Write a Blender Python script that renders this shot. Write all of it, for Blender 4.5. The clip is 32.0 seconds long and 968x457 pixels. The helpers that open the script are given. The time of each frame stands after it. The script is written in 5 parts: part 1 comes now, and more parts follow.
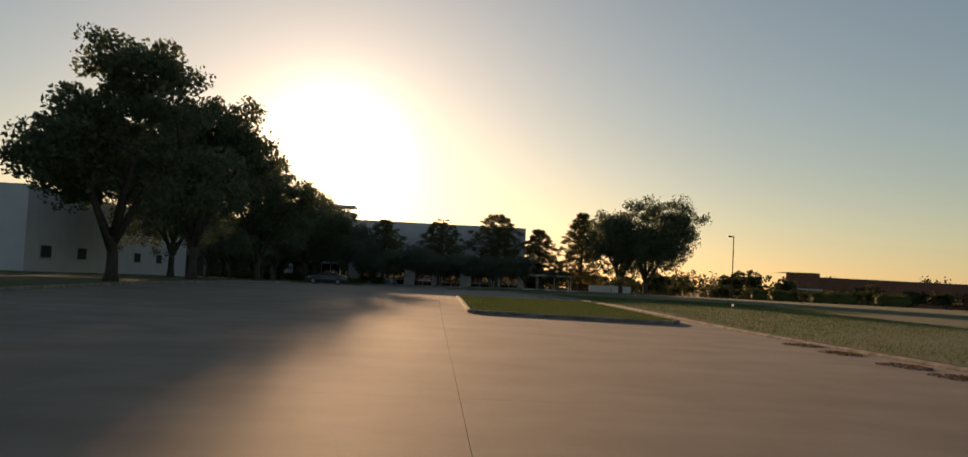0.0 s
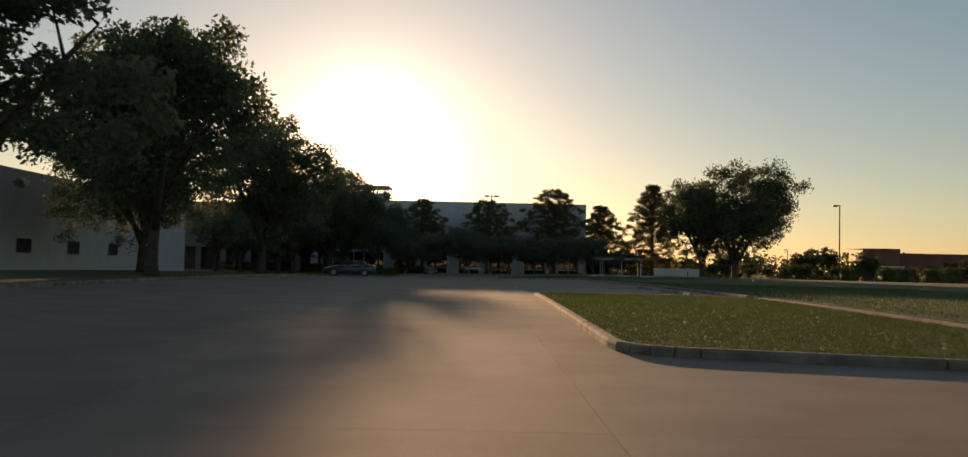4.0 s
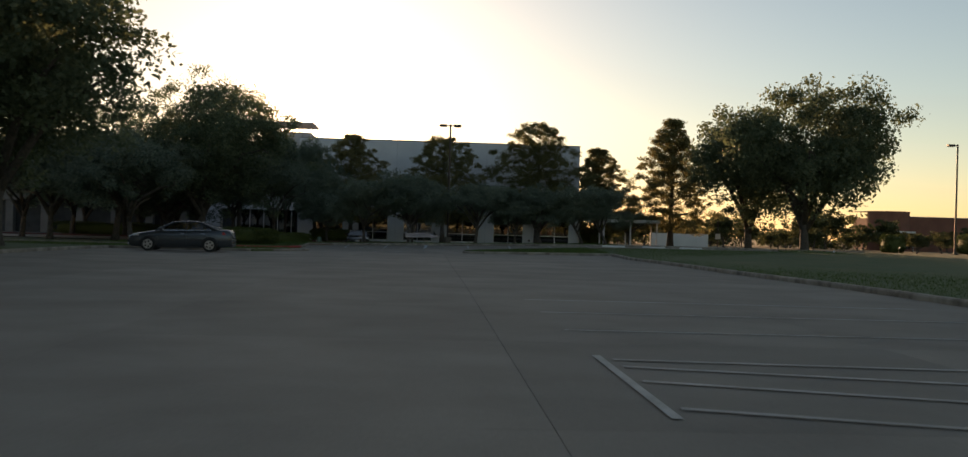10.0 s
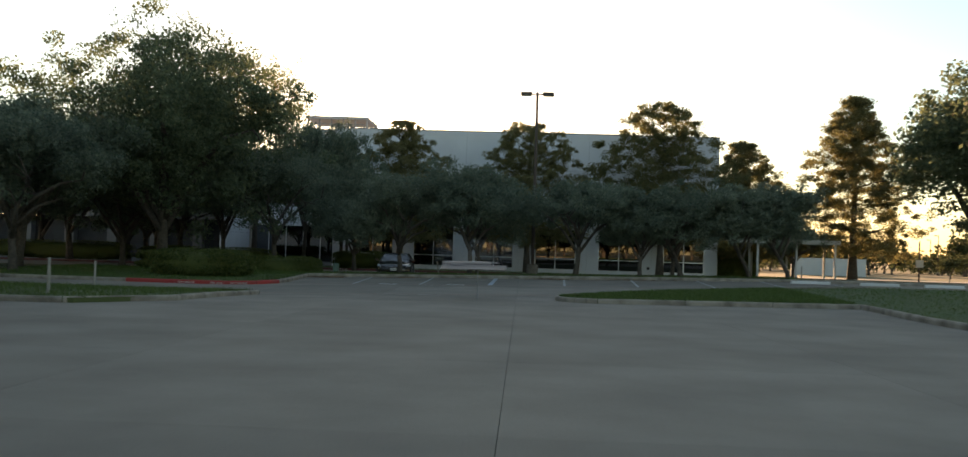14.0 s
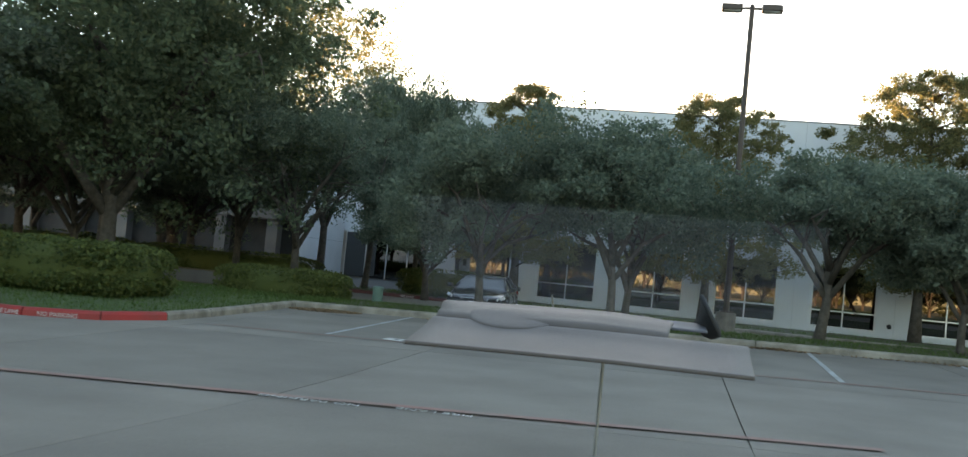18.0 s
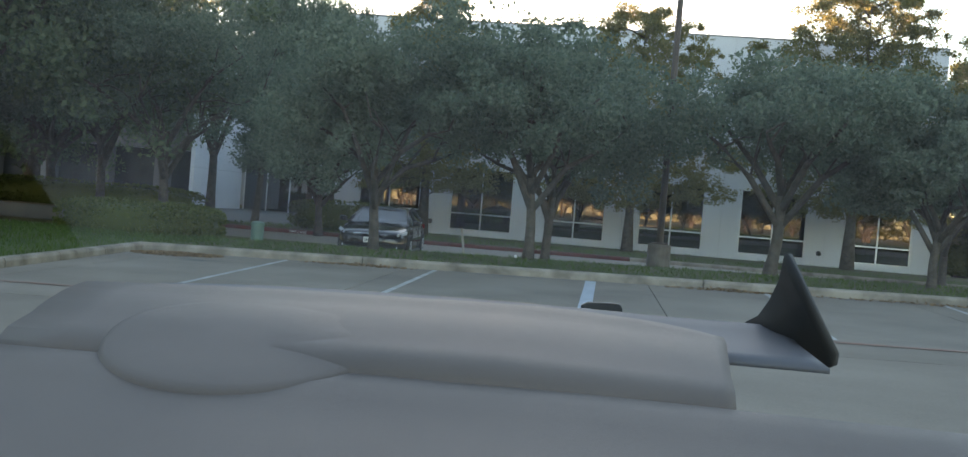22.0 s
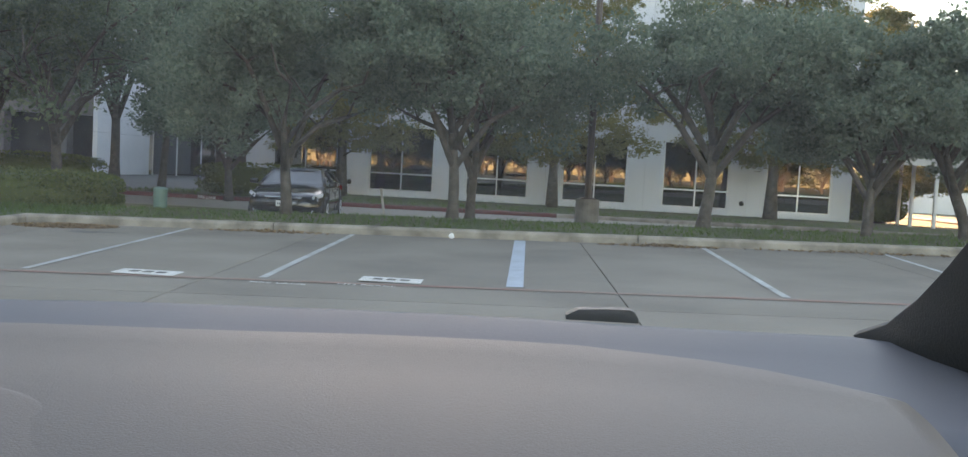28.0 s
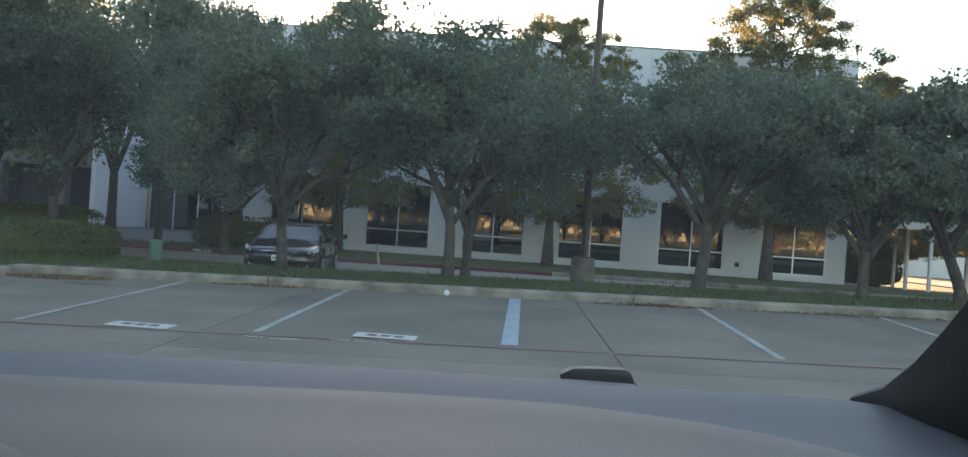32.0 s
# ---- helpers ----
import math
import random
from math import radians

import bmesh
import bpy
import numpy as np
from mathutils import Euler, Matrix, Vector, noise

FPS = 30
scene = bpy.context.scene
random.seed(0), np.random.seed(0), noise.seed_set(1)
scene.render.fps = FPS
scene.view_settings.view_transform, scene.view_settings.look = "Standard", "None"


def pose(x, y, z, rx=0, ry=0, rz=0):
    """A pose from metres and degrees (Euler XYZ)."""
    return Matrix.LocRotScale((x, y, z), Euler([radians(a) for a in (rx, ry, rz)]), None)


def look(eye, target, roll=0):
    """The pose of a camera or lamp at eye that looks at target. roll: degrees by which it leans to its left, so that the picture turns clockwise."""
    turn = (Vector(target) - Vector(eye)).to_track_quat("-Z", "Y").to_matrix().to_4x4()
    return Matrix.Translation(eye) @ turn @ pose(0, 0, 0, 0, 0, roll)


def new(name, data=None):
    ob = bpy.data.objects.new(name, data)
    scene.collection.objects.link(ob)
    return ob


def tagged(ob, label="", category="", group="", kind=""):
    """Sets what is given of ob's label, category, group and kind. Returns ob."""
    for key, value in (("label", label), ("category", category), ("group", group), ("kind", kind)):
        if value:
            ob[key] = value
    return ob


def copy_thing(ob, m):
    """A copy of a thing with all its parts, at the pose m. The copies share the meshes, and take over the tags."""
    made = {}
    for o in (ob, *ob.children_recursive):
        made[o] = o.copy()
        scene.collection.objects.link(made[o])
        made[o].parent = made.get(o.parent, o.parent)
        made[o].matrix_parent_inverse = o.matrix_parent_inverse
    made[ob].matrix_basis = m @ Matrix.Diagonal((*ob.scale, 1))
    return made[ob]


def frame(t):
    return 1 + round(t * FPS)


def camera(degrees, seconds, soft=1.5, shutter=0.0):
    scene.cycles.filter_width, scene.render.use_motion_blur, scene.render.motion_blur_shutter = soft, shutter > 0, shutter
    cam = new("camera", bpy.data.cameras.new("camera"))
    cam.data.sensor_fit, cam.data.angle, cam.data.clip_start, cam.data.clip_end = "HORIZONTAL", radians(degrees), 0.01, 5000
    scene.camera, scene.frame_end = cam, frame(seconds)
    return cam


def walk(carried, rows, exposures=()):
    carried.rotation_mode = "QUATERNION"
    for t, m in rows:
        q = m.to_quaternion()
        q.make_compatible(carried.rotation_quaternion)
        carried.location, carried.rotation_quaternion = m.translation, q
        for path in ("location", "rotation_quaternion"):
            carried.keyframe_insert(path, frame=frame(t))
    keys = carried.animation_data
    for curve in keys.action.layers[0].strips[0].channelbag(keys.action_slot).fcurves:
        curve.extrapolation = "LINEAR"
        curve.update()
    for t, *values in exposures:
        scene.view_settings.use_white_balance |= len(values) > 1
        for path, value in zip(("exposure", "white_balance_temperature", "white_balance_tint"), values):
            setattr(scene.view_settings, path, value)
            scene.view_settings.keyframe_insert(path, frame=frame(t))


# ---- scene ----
cam = camera(54.0, 32.0, soft=1.4, shutter=0.4)
PATH = [
    (0, (1.248, -121.002, 1.271), (1.349, -119.007, 1.382), 2.8),
    (0.5, (1.337, -118.075, 1.280), (1.425, -116.078, 1.345), 2.3),
    (1, (1.351, -115.198, 1.288), (1.379, -113.199, 1.348), -0.4),
    (1.5, (1.227, -112.347, 1.281), (1.218, -110.348, 1.337), -0.1),
    (2, (1.087, -109.545, 1.282), (1.040, -107.546, 1.336), 0.2),
    (2.5, (1.000, -106.712, 1.274), (0.939, -104.714, 1.312), 0.8),
    (4.5, (0.303, -94.514, 1.276), (0.360, -92.517, 1.363), 1.5),
    (5, (0.193, -91.031, 1.307), (0.289, -89.035, 1.391), 1.8),
    (5.5, (0.129, -87.456, 1.392), (0.251, -85.461, 1.464), 2.3),
    (6, (0.032, -83.881, 1.387), (0.188, -81.888, 1.463), 2.5),
    (6.5, (-0.090, -80.239, 1.474), (0.070, -78.247, 1.550), 2.2),
    (7, (0.092, -76.733, 1.486), (0.223, -74.739, 1.582), 1.8),
    (7.5, (0.122, -73.288, 1.508), (0.244, -71.295, 1.633), 1.9),
    (8, (0.131, -69.686, 1.539), (0.240, -67.693, 1.664), 1.9),
    (8.5, (0.209, -66.214, 1.587), (0.310, -64.218, 1.675), 2),
    (9, (0.278, -62.842, 1.569), (0.377, -60.845, 1.601), 2.2),
    (9.5, (0.468, -59.635, 1.526), (0.570, -57.638, 1.538), 1.9),
    (10, (0.728, -56.406, 1.520), (0.843, -54.409, 1.521), 1.6),
    (10.5, (0.862, -52.894, 1.500), (1.031, -50.901, 1.505), 1.1),
    (11, (1.143, -49.372, 1.463), (1.323, -47.380, 1.472), 1.1),
    (11.5, (1.335, -45.664, 1.489), (1.495, -43.671, 1.498), 1.3),
    (12, (1.493, -42.088, 1.438), (1.594, -40.090, 1.452), 1.7),
    (12.5, (1.572, -38.552, 1.471), (1.652, -36.554, 1.491), 1.9),
    (13, (1.736, -34.927, 1.580), (1.805, -32.929, 1.605), 1.4),
    (13.5, (1.785, -31.292, 1.599), (1.754, -29.293, 1.652), 1.6),
    (15.5, (1.564, -16.488, 1.309), (1.439, -14.492, 1.278), 2.0),
    (16, (1.423, -13.750, 1.360), (1.265, -11.756, 1.322), 2.4),
    (16.5, (1.249, -10.988, 1.397), (1.028, -9.001, 1.366), 3.1),
    (17, (1.097, -8.422, 1.387), (0.836, -6.440, 1.355), 5.5),
    (17.5, (0.963, -6.223, 1.374), (0.561, -4.266, 1.461), 6.0),
    (18, (0.850, -4.134, 1.361), (0.438, -2.179, 1.444), 5.6),
    (18.5, (0.730, -1.979, 1.348), (0.308, -0.025, 1.412), 5.1),
    (19, (0.594, -0.851, 1.338), (0.227, 1.115, 1.302), 5.3),
    (19.5, (0.554, -0.159, 1.352), (0.286, 1.822, 1.313), 4.9),
    (20, (0.537, -0.052, 1.356), (0.296, 1.933, 1.293), 4.6),
    (20.5, (0.534, -0.064, 1.362), (0.301, 1.921, 1.289), 4.7),
    (21, (0.549, -0.063, 1.356), (0.316, 1.922, 1.286), 4.7),
    (21.5, (0.530, 0.018, 1.379), (0.296, 2.003, 1.313), 4.8),
    (22, (0.513, 0.125, 1.385), (0.283, 2.112, 1.337), 4.7),
    (22.5, (0.508, 0.280, 1.383), (0.286, 2.267, 1.353), 4.3),
    (23, (0.503, 0.430, 1.385), (0.282, 2.418, 1.377), 4.2),
    (23.5, (0.479, 0.652, 1.381), (0.259, 2.640, 1.387), 4),
    (24, (0.466, 0.869, 1.382), (0.244, 2.856, 1.393), 4),
    (24.5, (0.435, 1.145, 1.370), (0.210, 3.132, 1.381), 4.3),
    (25, (0.395, 1.390, 1.352), (0.182, 3.378, 1.319), 4.7),
    (25.5, (0.395, 1.345, 1.352), (0.238, 3.335, 1.243), 4.4),
    (26, (0.395, 1.345, 1.352), (0.258, 3.336, 1.236), 3.9),
    (26.5, (0.395, 1.345, 1.352), (0.282, 3.338, 1.225), 3.7),
    (28.5, (0.395, 1.345, 1.352), (0.340, 3.341, 1.229), 3.2),
    (29, (0.395, 1.345, 1.352), (0.341, 3.340, 1.231), 3.4),
    (29.5, (0.395, 1.345, 1.352), (0.343, 3.341, 1.241), 3.6),
    (30, (0.395, 1.345, 1.352), (0.343, 3.342, 1.262), 4),
    (30.5, (0.395, 1.345, 1.352), (0.345, 3.343, 1.277), 4.1),
    (31, (0.395, 1.345, 1.352), (0.344, 3.344, 1.300), 4),
    (31.5, (0.395, 1.345, 1.352), (0.340, 3.344, 1.326), 4.1),
    (32, (0.395, 1.345, 1.352), (0.335, 3.344, 1.349), 4),
]
EXPOSURES = [(0, -0.05, 7500, 20), (7, 0.06, 7500, 20), (8, 0.1, 6950, 18), (9, 0.45, 7500, 20), (11, 0.62, 7800, 21), (12, 0.56, 8000, 20), (13.5, 1.3, 7700, 15.5), (15.5, 2.1, 8000, 17.5), (17.5, 2.65, 7700, 16.5), (20, 3.25, 7750, 18), (21, 3.25, 7700, 17.5), (22, 2.9, 7650, 17.5), (25, 2.9, 7450, 16.5), (26, 3.44, 8450, 25), (29, 3.17, 8550, 26), (30.5, 2.76, 8000, 20.5), (32, 2.75, 7500, 17)]
walk(cam, [(t, look(eye, aim, roll)) for t, eye, aim, roll in PATH], EXPOSURES)

# ---- world, sun ----
SUN_AZ, SUN_EL = 6.5, 5.85         # degrees left of +y, degrees above the horizon
world = bpy.data.worlds.new("world")
scene.world = world
world.use_nodes = True
wn, wl = world.node_tree.nodes, world.node_tree.links
bg = wn["Background"]
sky = wn.new("ShaderNodeTexSky")
sky.sky_type = "NISHITA"
sky.sun_disc = False
sky.sun_elevation = radians(SUN_EL)
sky.sun_rotation = radians(-SUN_AZ)
sky.air_density, sky.dust_density, sky.ozone_density = 1.0, 0.22, 2.0
bg.inputs["Strength"].default_value = 0.11
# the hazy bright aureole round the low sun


def sky_way(az, el):
    return Vector((-math.sin(radians(az)) * math.cos(radians(el)), math.cos(radians(az)) * math.cos(radians(el)), math.sin(radians(el))))


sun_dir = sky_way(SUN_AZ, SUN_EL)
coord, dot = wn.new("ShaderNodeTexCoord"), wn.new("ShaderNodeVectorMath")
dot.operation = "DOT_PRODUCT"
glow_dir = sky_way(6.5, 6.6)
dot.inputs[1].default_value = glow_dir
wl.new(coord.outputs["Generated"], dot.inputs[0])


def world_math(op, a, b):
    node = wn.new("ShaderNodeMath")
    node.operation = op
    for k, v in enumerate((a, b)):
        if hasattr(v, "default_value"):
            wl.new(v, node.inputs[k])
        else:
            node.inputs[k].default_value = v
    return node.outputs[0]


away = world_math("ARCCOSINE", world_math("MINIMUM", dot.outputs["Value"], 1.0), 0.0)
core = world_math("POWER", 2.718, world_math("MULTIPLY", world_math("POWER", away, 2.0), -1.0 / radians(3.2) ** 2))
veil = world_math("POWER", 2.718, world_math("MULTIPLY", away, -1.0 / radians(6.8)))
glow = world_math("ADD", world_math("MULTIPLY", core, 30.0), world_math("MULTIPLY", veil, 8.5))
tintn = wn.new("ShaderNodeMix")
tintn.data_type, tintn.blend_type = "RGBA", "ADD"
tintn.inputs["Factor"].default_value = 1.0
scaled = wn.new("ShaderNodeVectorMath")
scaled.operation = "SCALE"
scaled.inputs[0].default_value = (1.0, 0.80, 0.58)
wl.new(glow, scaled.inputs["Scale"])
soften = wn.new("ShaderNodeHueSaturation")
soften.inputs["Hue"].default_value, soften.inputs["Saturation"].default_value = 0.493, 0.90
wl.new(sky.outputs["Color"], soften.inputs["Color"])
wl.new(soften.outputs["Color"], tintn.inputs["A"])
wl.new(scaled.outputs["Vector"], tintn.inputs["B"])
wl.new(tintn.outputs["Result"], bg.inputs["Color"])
sun = new("sun", bpy.data.lights.new("sun", "SUN"))
sun.data.energy, sun.data.angle, sun.data.color = 5.0, radians(0.55), (1.0, 0.66, 0.38)
sun.matrix_world = look(sun_dir * 300, (0, 0, 0))


# ---- materials ----
def material(name, base, second=None, scale=2.0, rough=0.8, metal=0.0, bump=0.0, bump_scale=60.0, fine=None, spec=0.5, random_amount=0.0):
    """A procedural surface: two colours mixed by coarse noise, fine grain, bump."""
    m = bpy.data.materials.new(name)
    m.use_nodes = True
    n, l = m.node_tree.nodes, m.node_tree.links
    b = n["Principled BSDF"]
    b.inputs["Roughness"].default_value, b.inputs["Metallic"].default_value = rough, metal
    b.inputs["Specular IOR Level"].default_value = spec
    geo = n.new("ShaderNodeNewGeometry")
    coarse = n.new("ShaderNodeTexNoise")
    coarse.inputs["Scale"].default_value, coarse.inputs["Detail"].default_value = scale, 6.0
    l.new(geo.outputs["Position"], coarse.inputs["Vector"])
    grain = n.new("ShaderNodeTexNoise")
    grain.inputs["Scale"].default_value, grain.inputs["Detail"].default_value = bump_scale, 4.0
    l.new(geo.outputs["Position"], grain.inputs["Vector"])
    ramp = n.new("ShaderNodeValToRGB")
    ramp.color_ramp.elements[0].position, ramp.color_ramp.elements[1].position = 0.35, 0.68
    ramp.color_ramp.elements[0].color = (*base, 1)
    ramp.color_ramp.elements[1].color = (*(second or [c * 0.8 for c in base]), 1)
    l.new(coarse.outputs["Fac"], ramp.inputs["Fac"])
    out = ramp.outputs["Color"]
    if fine:
        mix = n.new("ShaderNodeMix")
        mix.data_type, mix.blend_type = "RGBA", "MULTIPLY"
        mix.inputs["Factor"].default_value = fine
        l.new(out, mix.inputs["A"])
        l.new(grain.outputs["Fac"], mix.inputs["B"])
        out = mix.outputs["Result"]
    if random_amount:
        info = n.new("ShaderNodeObjectInfo")
        hsv = n.new("ShaderNodeHueSaturation")
        mr = n.new("ShaderNodeMapRange")
        mr.inputs["To Min"].default_value, mr.inputs["To Max"].default_value = 1 - random_amount, 1 + random_amount
        l.new(info.outputs["Random"], mr.inputs["Value"])
        l.new(mr.outputs["Result"], hsv.inputs["Value"])
        l.new(out, hsv.inputs["Color"])
        out = hsv.outputs["Color"]
    l.new(out, b.inputs["Base Color"])
    if bump:
        bp = n.new("ShaderNodeBump")
        bp.inputs["Strength"].default_value, bp.inputs["Distance"].default_value = bump, 0.02
        l.new(grain.outputs["Fac"], bp.inputs["Height"])
        l.new(bp.outputs["Normal"], b.inputs["Normal"])
    return m


def leaf_material(name, dark, light, through_amount=0.35):
    m = bpy.data.materials.new(name)
    m.use_nodes = True
    n, l = m.node_tree.nodes, m.node_tree.links
    b = n["Principled BSDF"]
    b.inputs["Roughness"].default_value = 0.65
    b.inputs["Specular IOR Level"].default_value = 0.18
    geo, info = n.new("ShaderNodeNewGeometry"), n.new("ShaderNodeObjectInfo")
    add = n.new("ShaderNodeMath")
    add.operation = "MULTIPLY_ADD"
    l.new(info.outputs["Random"], add.inputs[0])
    add.inputs[1].default_value = 0.35
    l.new(geo.outputs["Random Per Island"], add.inputs[2])
    ramp = n.new("ShaderNodeValToRGB")
    ramp.color_ramp.elements[0].color, ramp.color_ramp.elements[1].color = (*dark, 1), (*light, 1)
    l.new(add.outputs[0], ramp.inputs["Fac"])
    l.new(ramp.outputs["Color"], b.inputs["Base Color"])
    tr = n.new("ShaderNodeBsdfTranslucent")
    l.new(ramp.outputs["Color"], tr.inputs["Color"])
    mix = n.new("ShaderNodeMixShader")
    mix.inputs["Fac"].default_value = through_amount
    l.new(b.outputs[0], mix.inputs[1])
    l.new(tr.outputs[0], mix.inputs[2])
    l.new(mix.outputs[0], n["Material Output"].inputs["Surface"])
    return m


def glass_material(name, tint, rough=0.02, glossy=0.25):
    """Dark window glass: a mirror-like coat over a dark see-through pane."""
    m = bpy.data.materials.new(name)
    m.use_nodes = True
    n, l = m.node_tree.nodes, m.node_tree.links
    n.remove(n["Principled BSDF"])
    gl, tp, mix, fr = n.new("ShaderNodeBsdfGlossy"), n.new("ShaderNodeBsdfTransparent"), n.new("ShaderNodeMixShader"), n.new("ShaderNodeFresnel")
    gl.inputs["Roughness"].default_value = rough
    tp.inputs["Color"].default_value = (*tint, 1)
    fr.inputs["IOR"].default_value = 1.5
    mul = n.new("ShaderNodeMath")
    mul.operation = "ADD"
    mul.inputs[1].default_value = glossy
    l.new(fr.outputs[0], mul.inputs[0])
    l.new(mul.outputs[0], mix.inputs["Fac"])
    l.new(tp.outputs[0], mix.inputs[1])
    l.new(gl.outputs[0], mix.inputs[2])
    l.new(mix.outputs[0], n["Material Output"].inputs["Surface"])
    return m


CONCRETE = material("lot_concrete", (0.335, 0.286, 0.232), (0.245, 0.207, 0.168), 0.5, 0.85, bump=0.25, bump_scale=45, fine=0.35, random_amount=0.09)
KERB = material("kerb_concrete", (0.42, 0.37, 0.30), (0.19, 0.16, 0.125), 2.2, 0.9, bump=0.3, bump_scale=50, fine=0.35)
STAIN = material("stained_concrete", (0.15, 0.135, 0.115), (0.24, 0.215, 0.18), 4.0, 0.8, bump=0.2, bump_scale=45, fine=0.35)
SIDEWALK = material("sidewalk_concrete", (0.42, 0.38, 0.32), (0.33, 0.30, 0.26), 0.8, 0.9, bump=0.2, fine=0.3)
ASPHALT = material("far_road", (0.34, 0.30, 0.25), (0.26, 0.23, 0.2), 0.2, 0.9, bump=0.2)
JOINT = material("joint_filler", (0.13, 0.12, 0.105), (0.18, 0.165, 0.145), 5.0, 0.9)
WHITE_LINE = material("white_line_paint", (0.66, 0.66, 0.64), (0.46, 0.44, 0.40), 2.5, 0.75, fine=0.45, bump_scale=30)
FADED_LINE = material("faded_line_paint", (0.66, 0.62, 0.56), (0.46, 0.42, 0.36), 1.8, 0.8, fine=0.4, bump_scale=30)
BLUE_LINE = material("pale_blue_line_paint", (0.56, 0.63, 0.70), (0.46, 0.51, 0.56), 2.5, 0.75, fine=0.4, bump_scale=30)
RED_LINE = material("faded_red_line_paint", (0.42, 0.205, 0.165), (0.36, 0.26, 0.21), 1.6, 0.8, fine=0.3, bump_scale=25)
RED_KERB = material("red_kerb_paint", (0.46, 0.035, 0.03), (0.36, 0.05, 0.04), 2.0, 0.6, fine=0.3)
LANE_RED = material("dull_red_kerb_paint", (0.19, 0.05, 0.045), (0.14, 0.07, 0.06), 2.0, 0.7, fine=0.35)
LETTER = material("white_letter_paint", (0.7, 0.68, 0.64), (0.55, 0.52, 0.48), 4.0, 0.7)
GRASS_SOIL = material("grass_ground", (0.075, 0.125, 0.036), (0.125, 0.145, 0.052), 0.35, 0.95, bump=0.6, bump_scale=30, fine=0.5)
WORN_GRASS = material("worn_grass", (0.075, 0.09, 0.035), (0.15, 0.12, 0.07), 0.9, 0.95, bump=0.6, bump_scale=30, fine=0.5)
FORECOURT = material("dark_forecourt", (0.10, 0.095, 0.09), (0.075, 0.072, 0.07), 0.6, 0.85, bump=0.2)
DRY_FIELD = material("dry_field", (0.20, 0.16, 0.07), (0.12, 0.12, 0.05), 0.05, 0.95, bump=0.4, bump_scale=8, fine=0.4)
SOIL = material("dry_soil", (0.26, 0.19, 0.12), (0.17, 0.12, 0.08), 1.5, 0.95, bump=0.6, bump_scale=20, fine=0.5)
BLADE = leaf_material("grass_blades", (0.062, 0.115, 0.028), (0.115, 0.165, 0.048), 0.35)
LITTER_LEAF = leaf_material("dead_leaves", (0.13, 0.085, 0.05), (0.30, 0.20, 0.12), 0.15)
DRY_BLADE = leaf_material("dry_grass_blades", (0.13, 0.11, 0.04), (0.28, 0.22, 0.10), 0.3)
WALL_WHITE = material("white_tilt_wall", (0.72, 0.75, 0.78), (0.66, 0.69, 0.72), 0.6, 0.8, bump=0.08, bump_scale=40, fine=0.12)
WALL_GREY = material("pale_grey_wall", (0.50, 0.53, 0.56), (0.45, 0.47, 0.50), 0.5, 0.85, bump=0.08, fine=0.15)
# Porch shade on the wing is put into this dark grey; planter shares it.
WALL_DARK = material("brown_grey_with_porch_shade", (0.17, 0.16, 0.15), (0.13, 0.125, 0.12), 0.8, 0.9, bump=0.1)
COPING = material("roof_coping", (0.30, 0.31, 0.33), (0.25, 0.26, 0.28), 1.0, 0.5, metal=0.4)
ROOFING = material("roofing", (0.45, 0.44, 0.42), (0.38, 0.37, 0.35), 0.6, 0.9)
REVEAL = material("panel_joint", (0.34, 0.36, 0.38), (0.30, 0.32, 0.34), 2.0, 0.9)
ALU = material("window_aluminium", (0.70, 0.71, 0.72), (0.62, 0.63, 0.64), 3.0, 0.35, metal=0.6)
WINDOW_GLASS = glass_material("window_glass", (0.07, 0.075, 0.08), 0.01, 0.13)
# Near-black on every inner surface, so rooms read unlit by colour alone.
INTERIOR = material("unlit_interior_shade", (0.06, 0.06, 0.06), (0.04, 0.04, 0.04), 1.0, 0.9)
BRICK = material("red_brown_brick", (0.30, 0.13, 0.085), (0.24, 0.10, 0.07), 0.4, 0.85, bump=0.2, bump_scale=12, fine=0.3)
BARK = material("tree_bark", (0.16, 0.135, 0.11), (0.09, 0.075, 0.06), 6.0, 0.95, bump=0.9, bump_scale=25, fine=0.6)
LEAF_OAK = leaf_material("oak_leaves", (0.08, 0.115, 0.07), (0.18, 0.215, 0.125), 0.5)
# Greens lifted and blued beyond the leaf's own, to carry a hazy veil.
LEAF_PEAR = leaf_material("hazed_pear_leaves", (0.10, 0.14, 0.105), (0.21, 0.25, 0.18), 0.45)
LEAF_CYPRESS = leaf_material("cypress_needles", (0.10, 0.12, 0.055), (0.25, 0.22, 0.10), 0.55)
LEAF_HEDGE = leaf_material("hedge_leaves", (0.04, 0.065, 0.018), (0.13, 0.15, 0.045), 0.25)
LEAF_FAR = leaf_material("far_leaves", (0.05, 0.07, 0.03), (0.11, 0.115, 0.05), 0.45)
POLE_PAINT = material("bronze_pole_paint", (0.075, 0.055, 0.045), (0.06, 0.045, 0.04), 4.0, 0.5, metal=0.3)
GREY_METAL = material("grey_metal", (0.35, 0.35, 0.34), (0.28, 0.28, 0.27), 4.0, 0.5, metal=0.5)
LENS = material("lamp_lens", (0.6, 0.6, 0.58), (0.5, 0.5, 0.48), 4.0, 0.3)
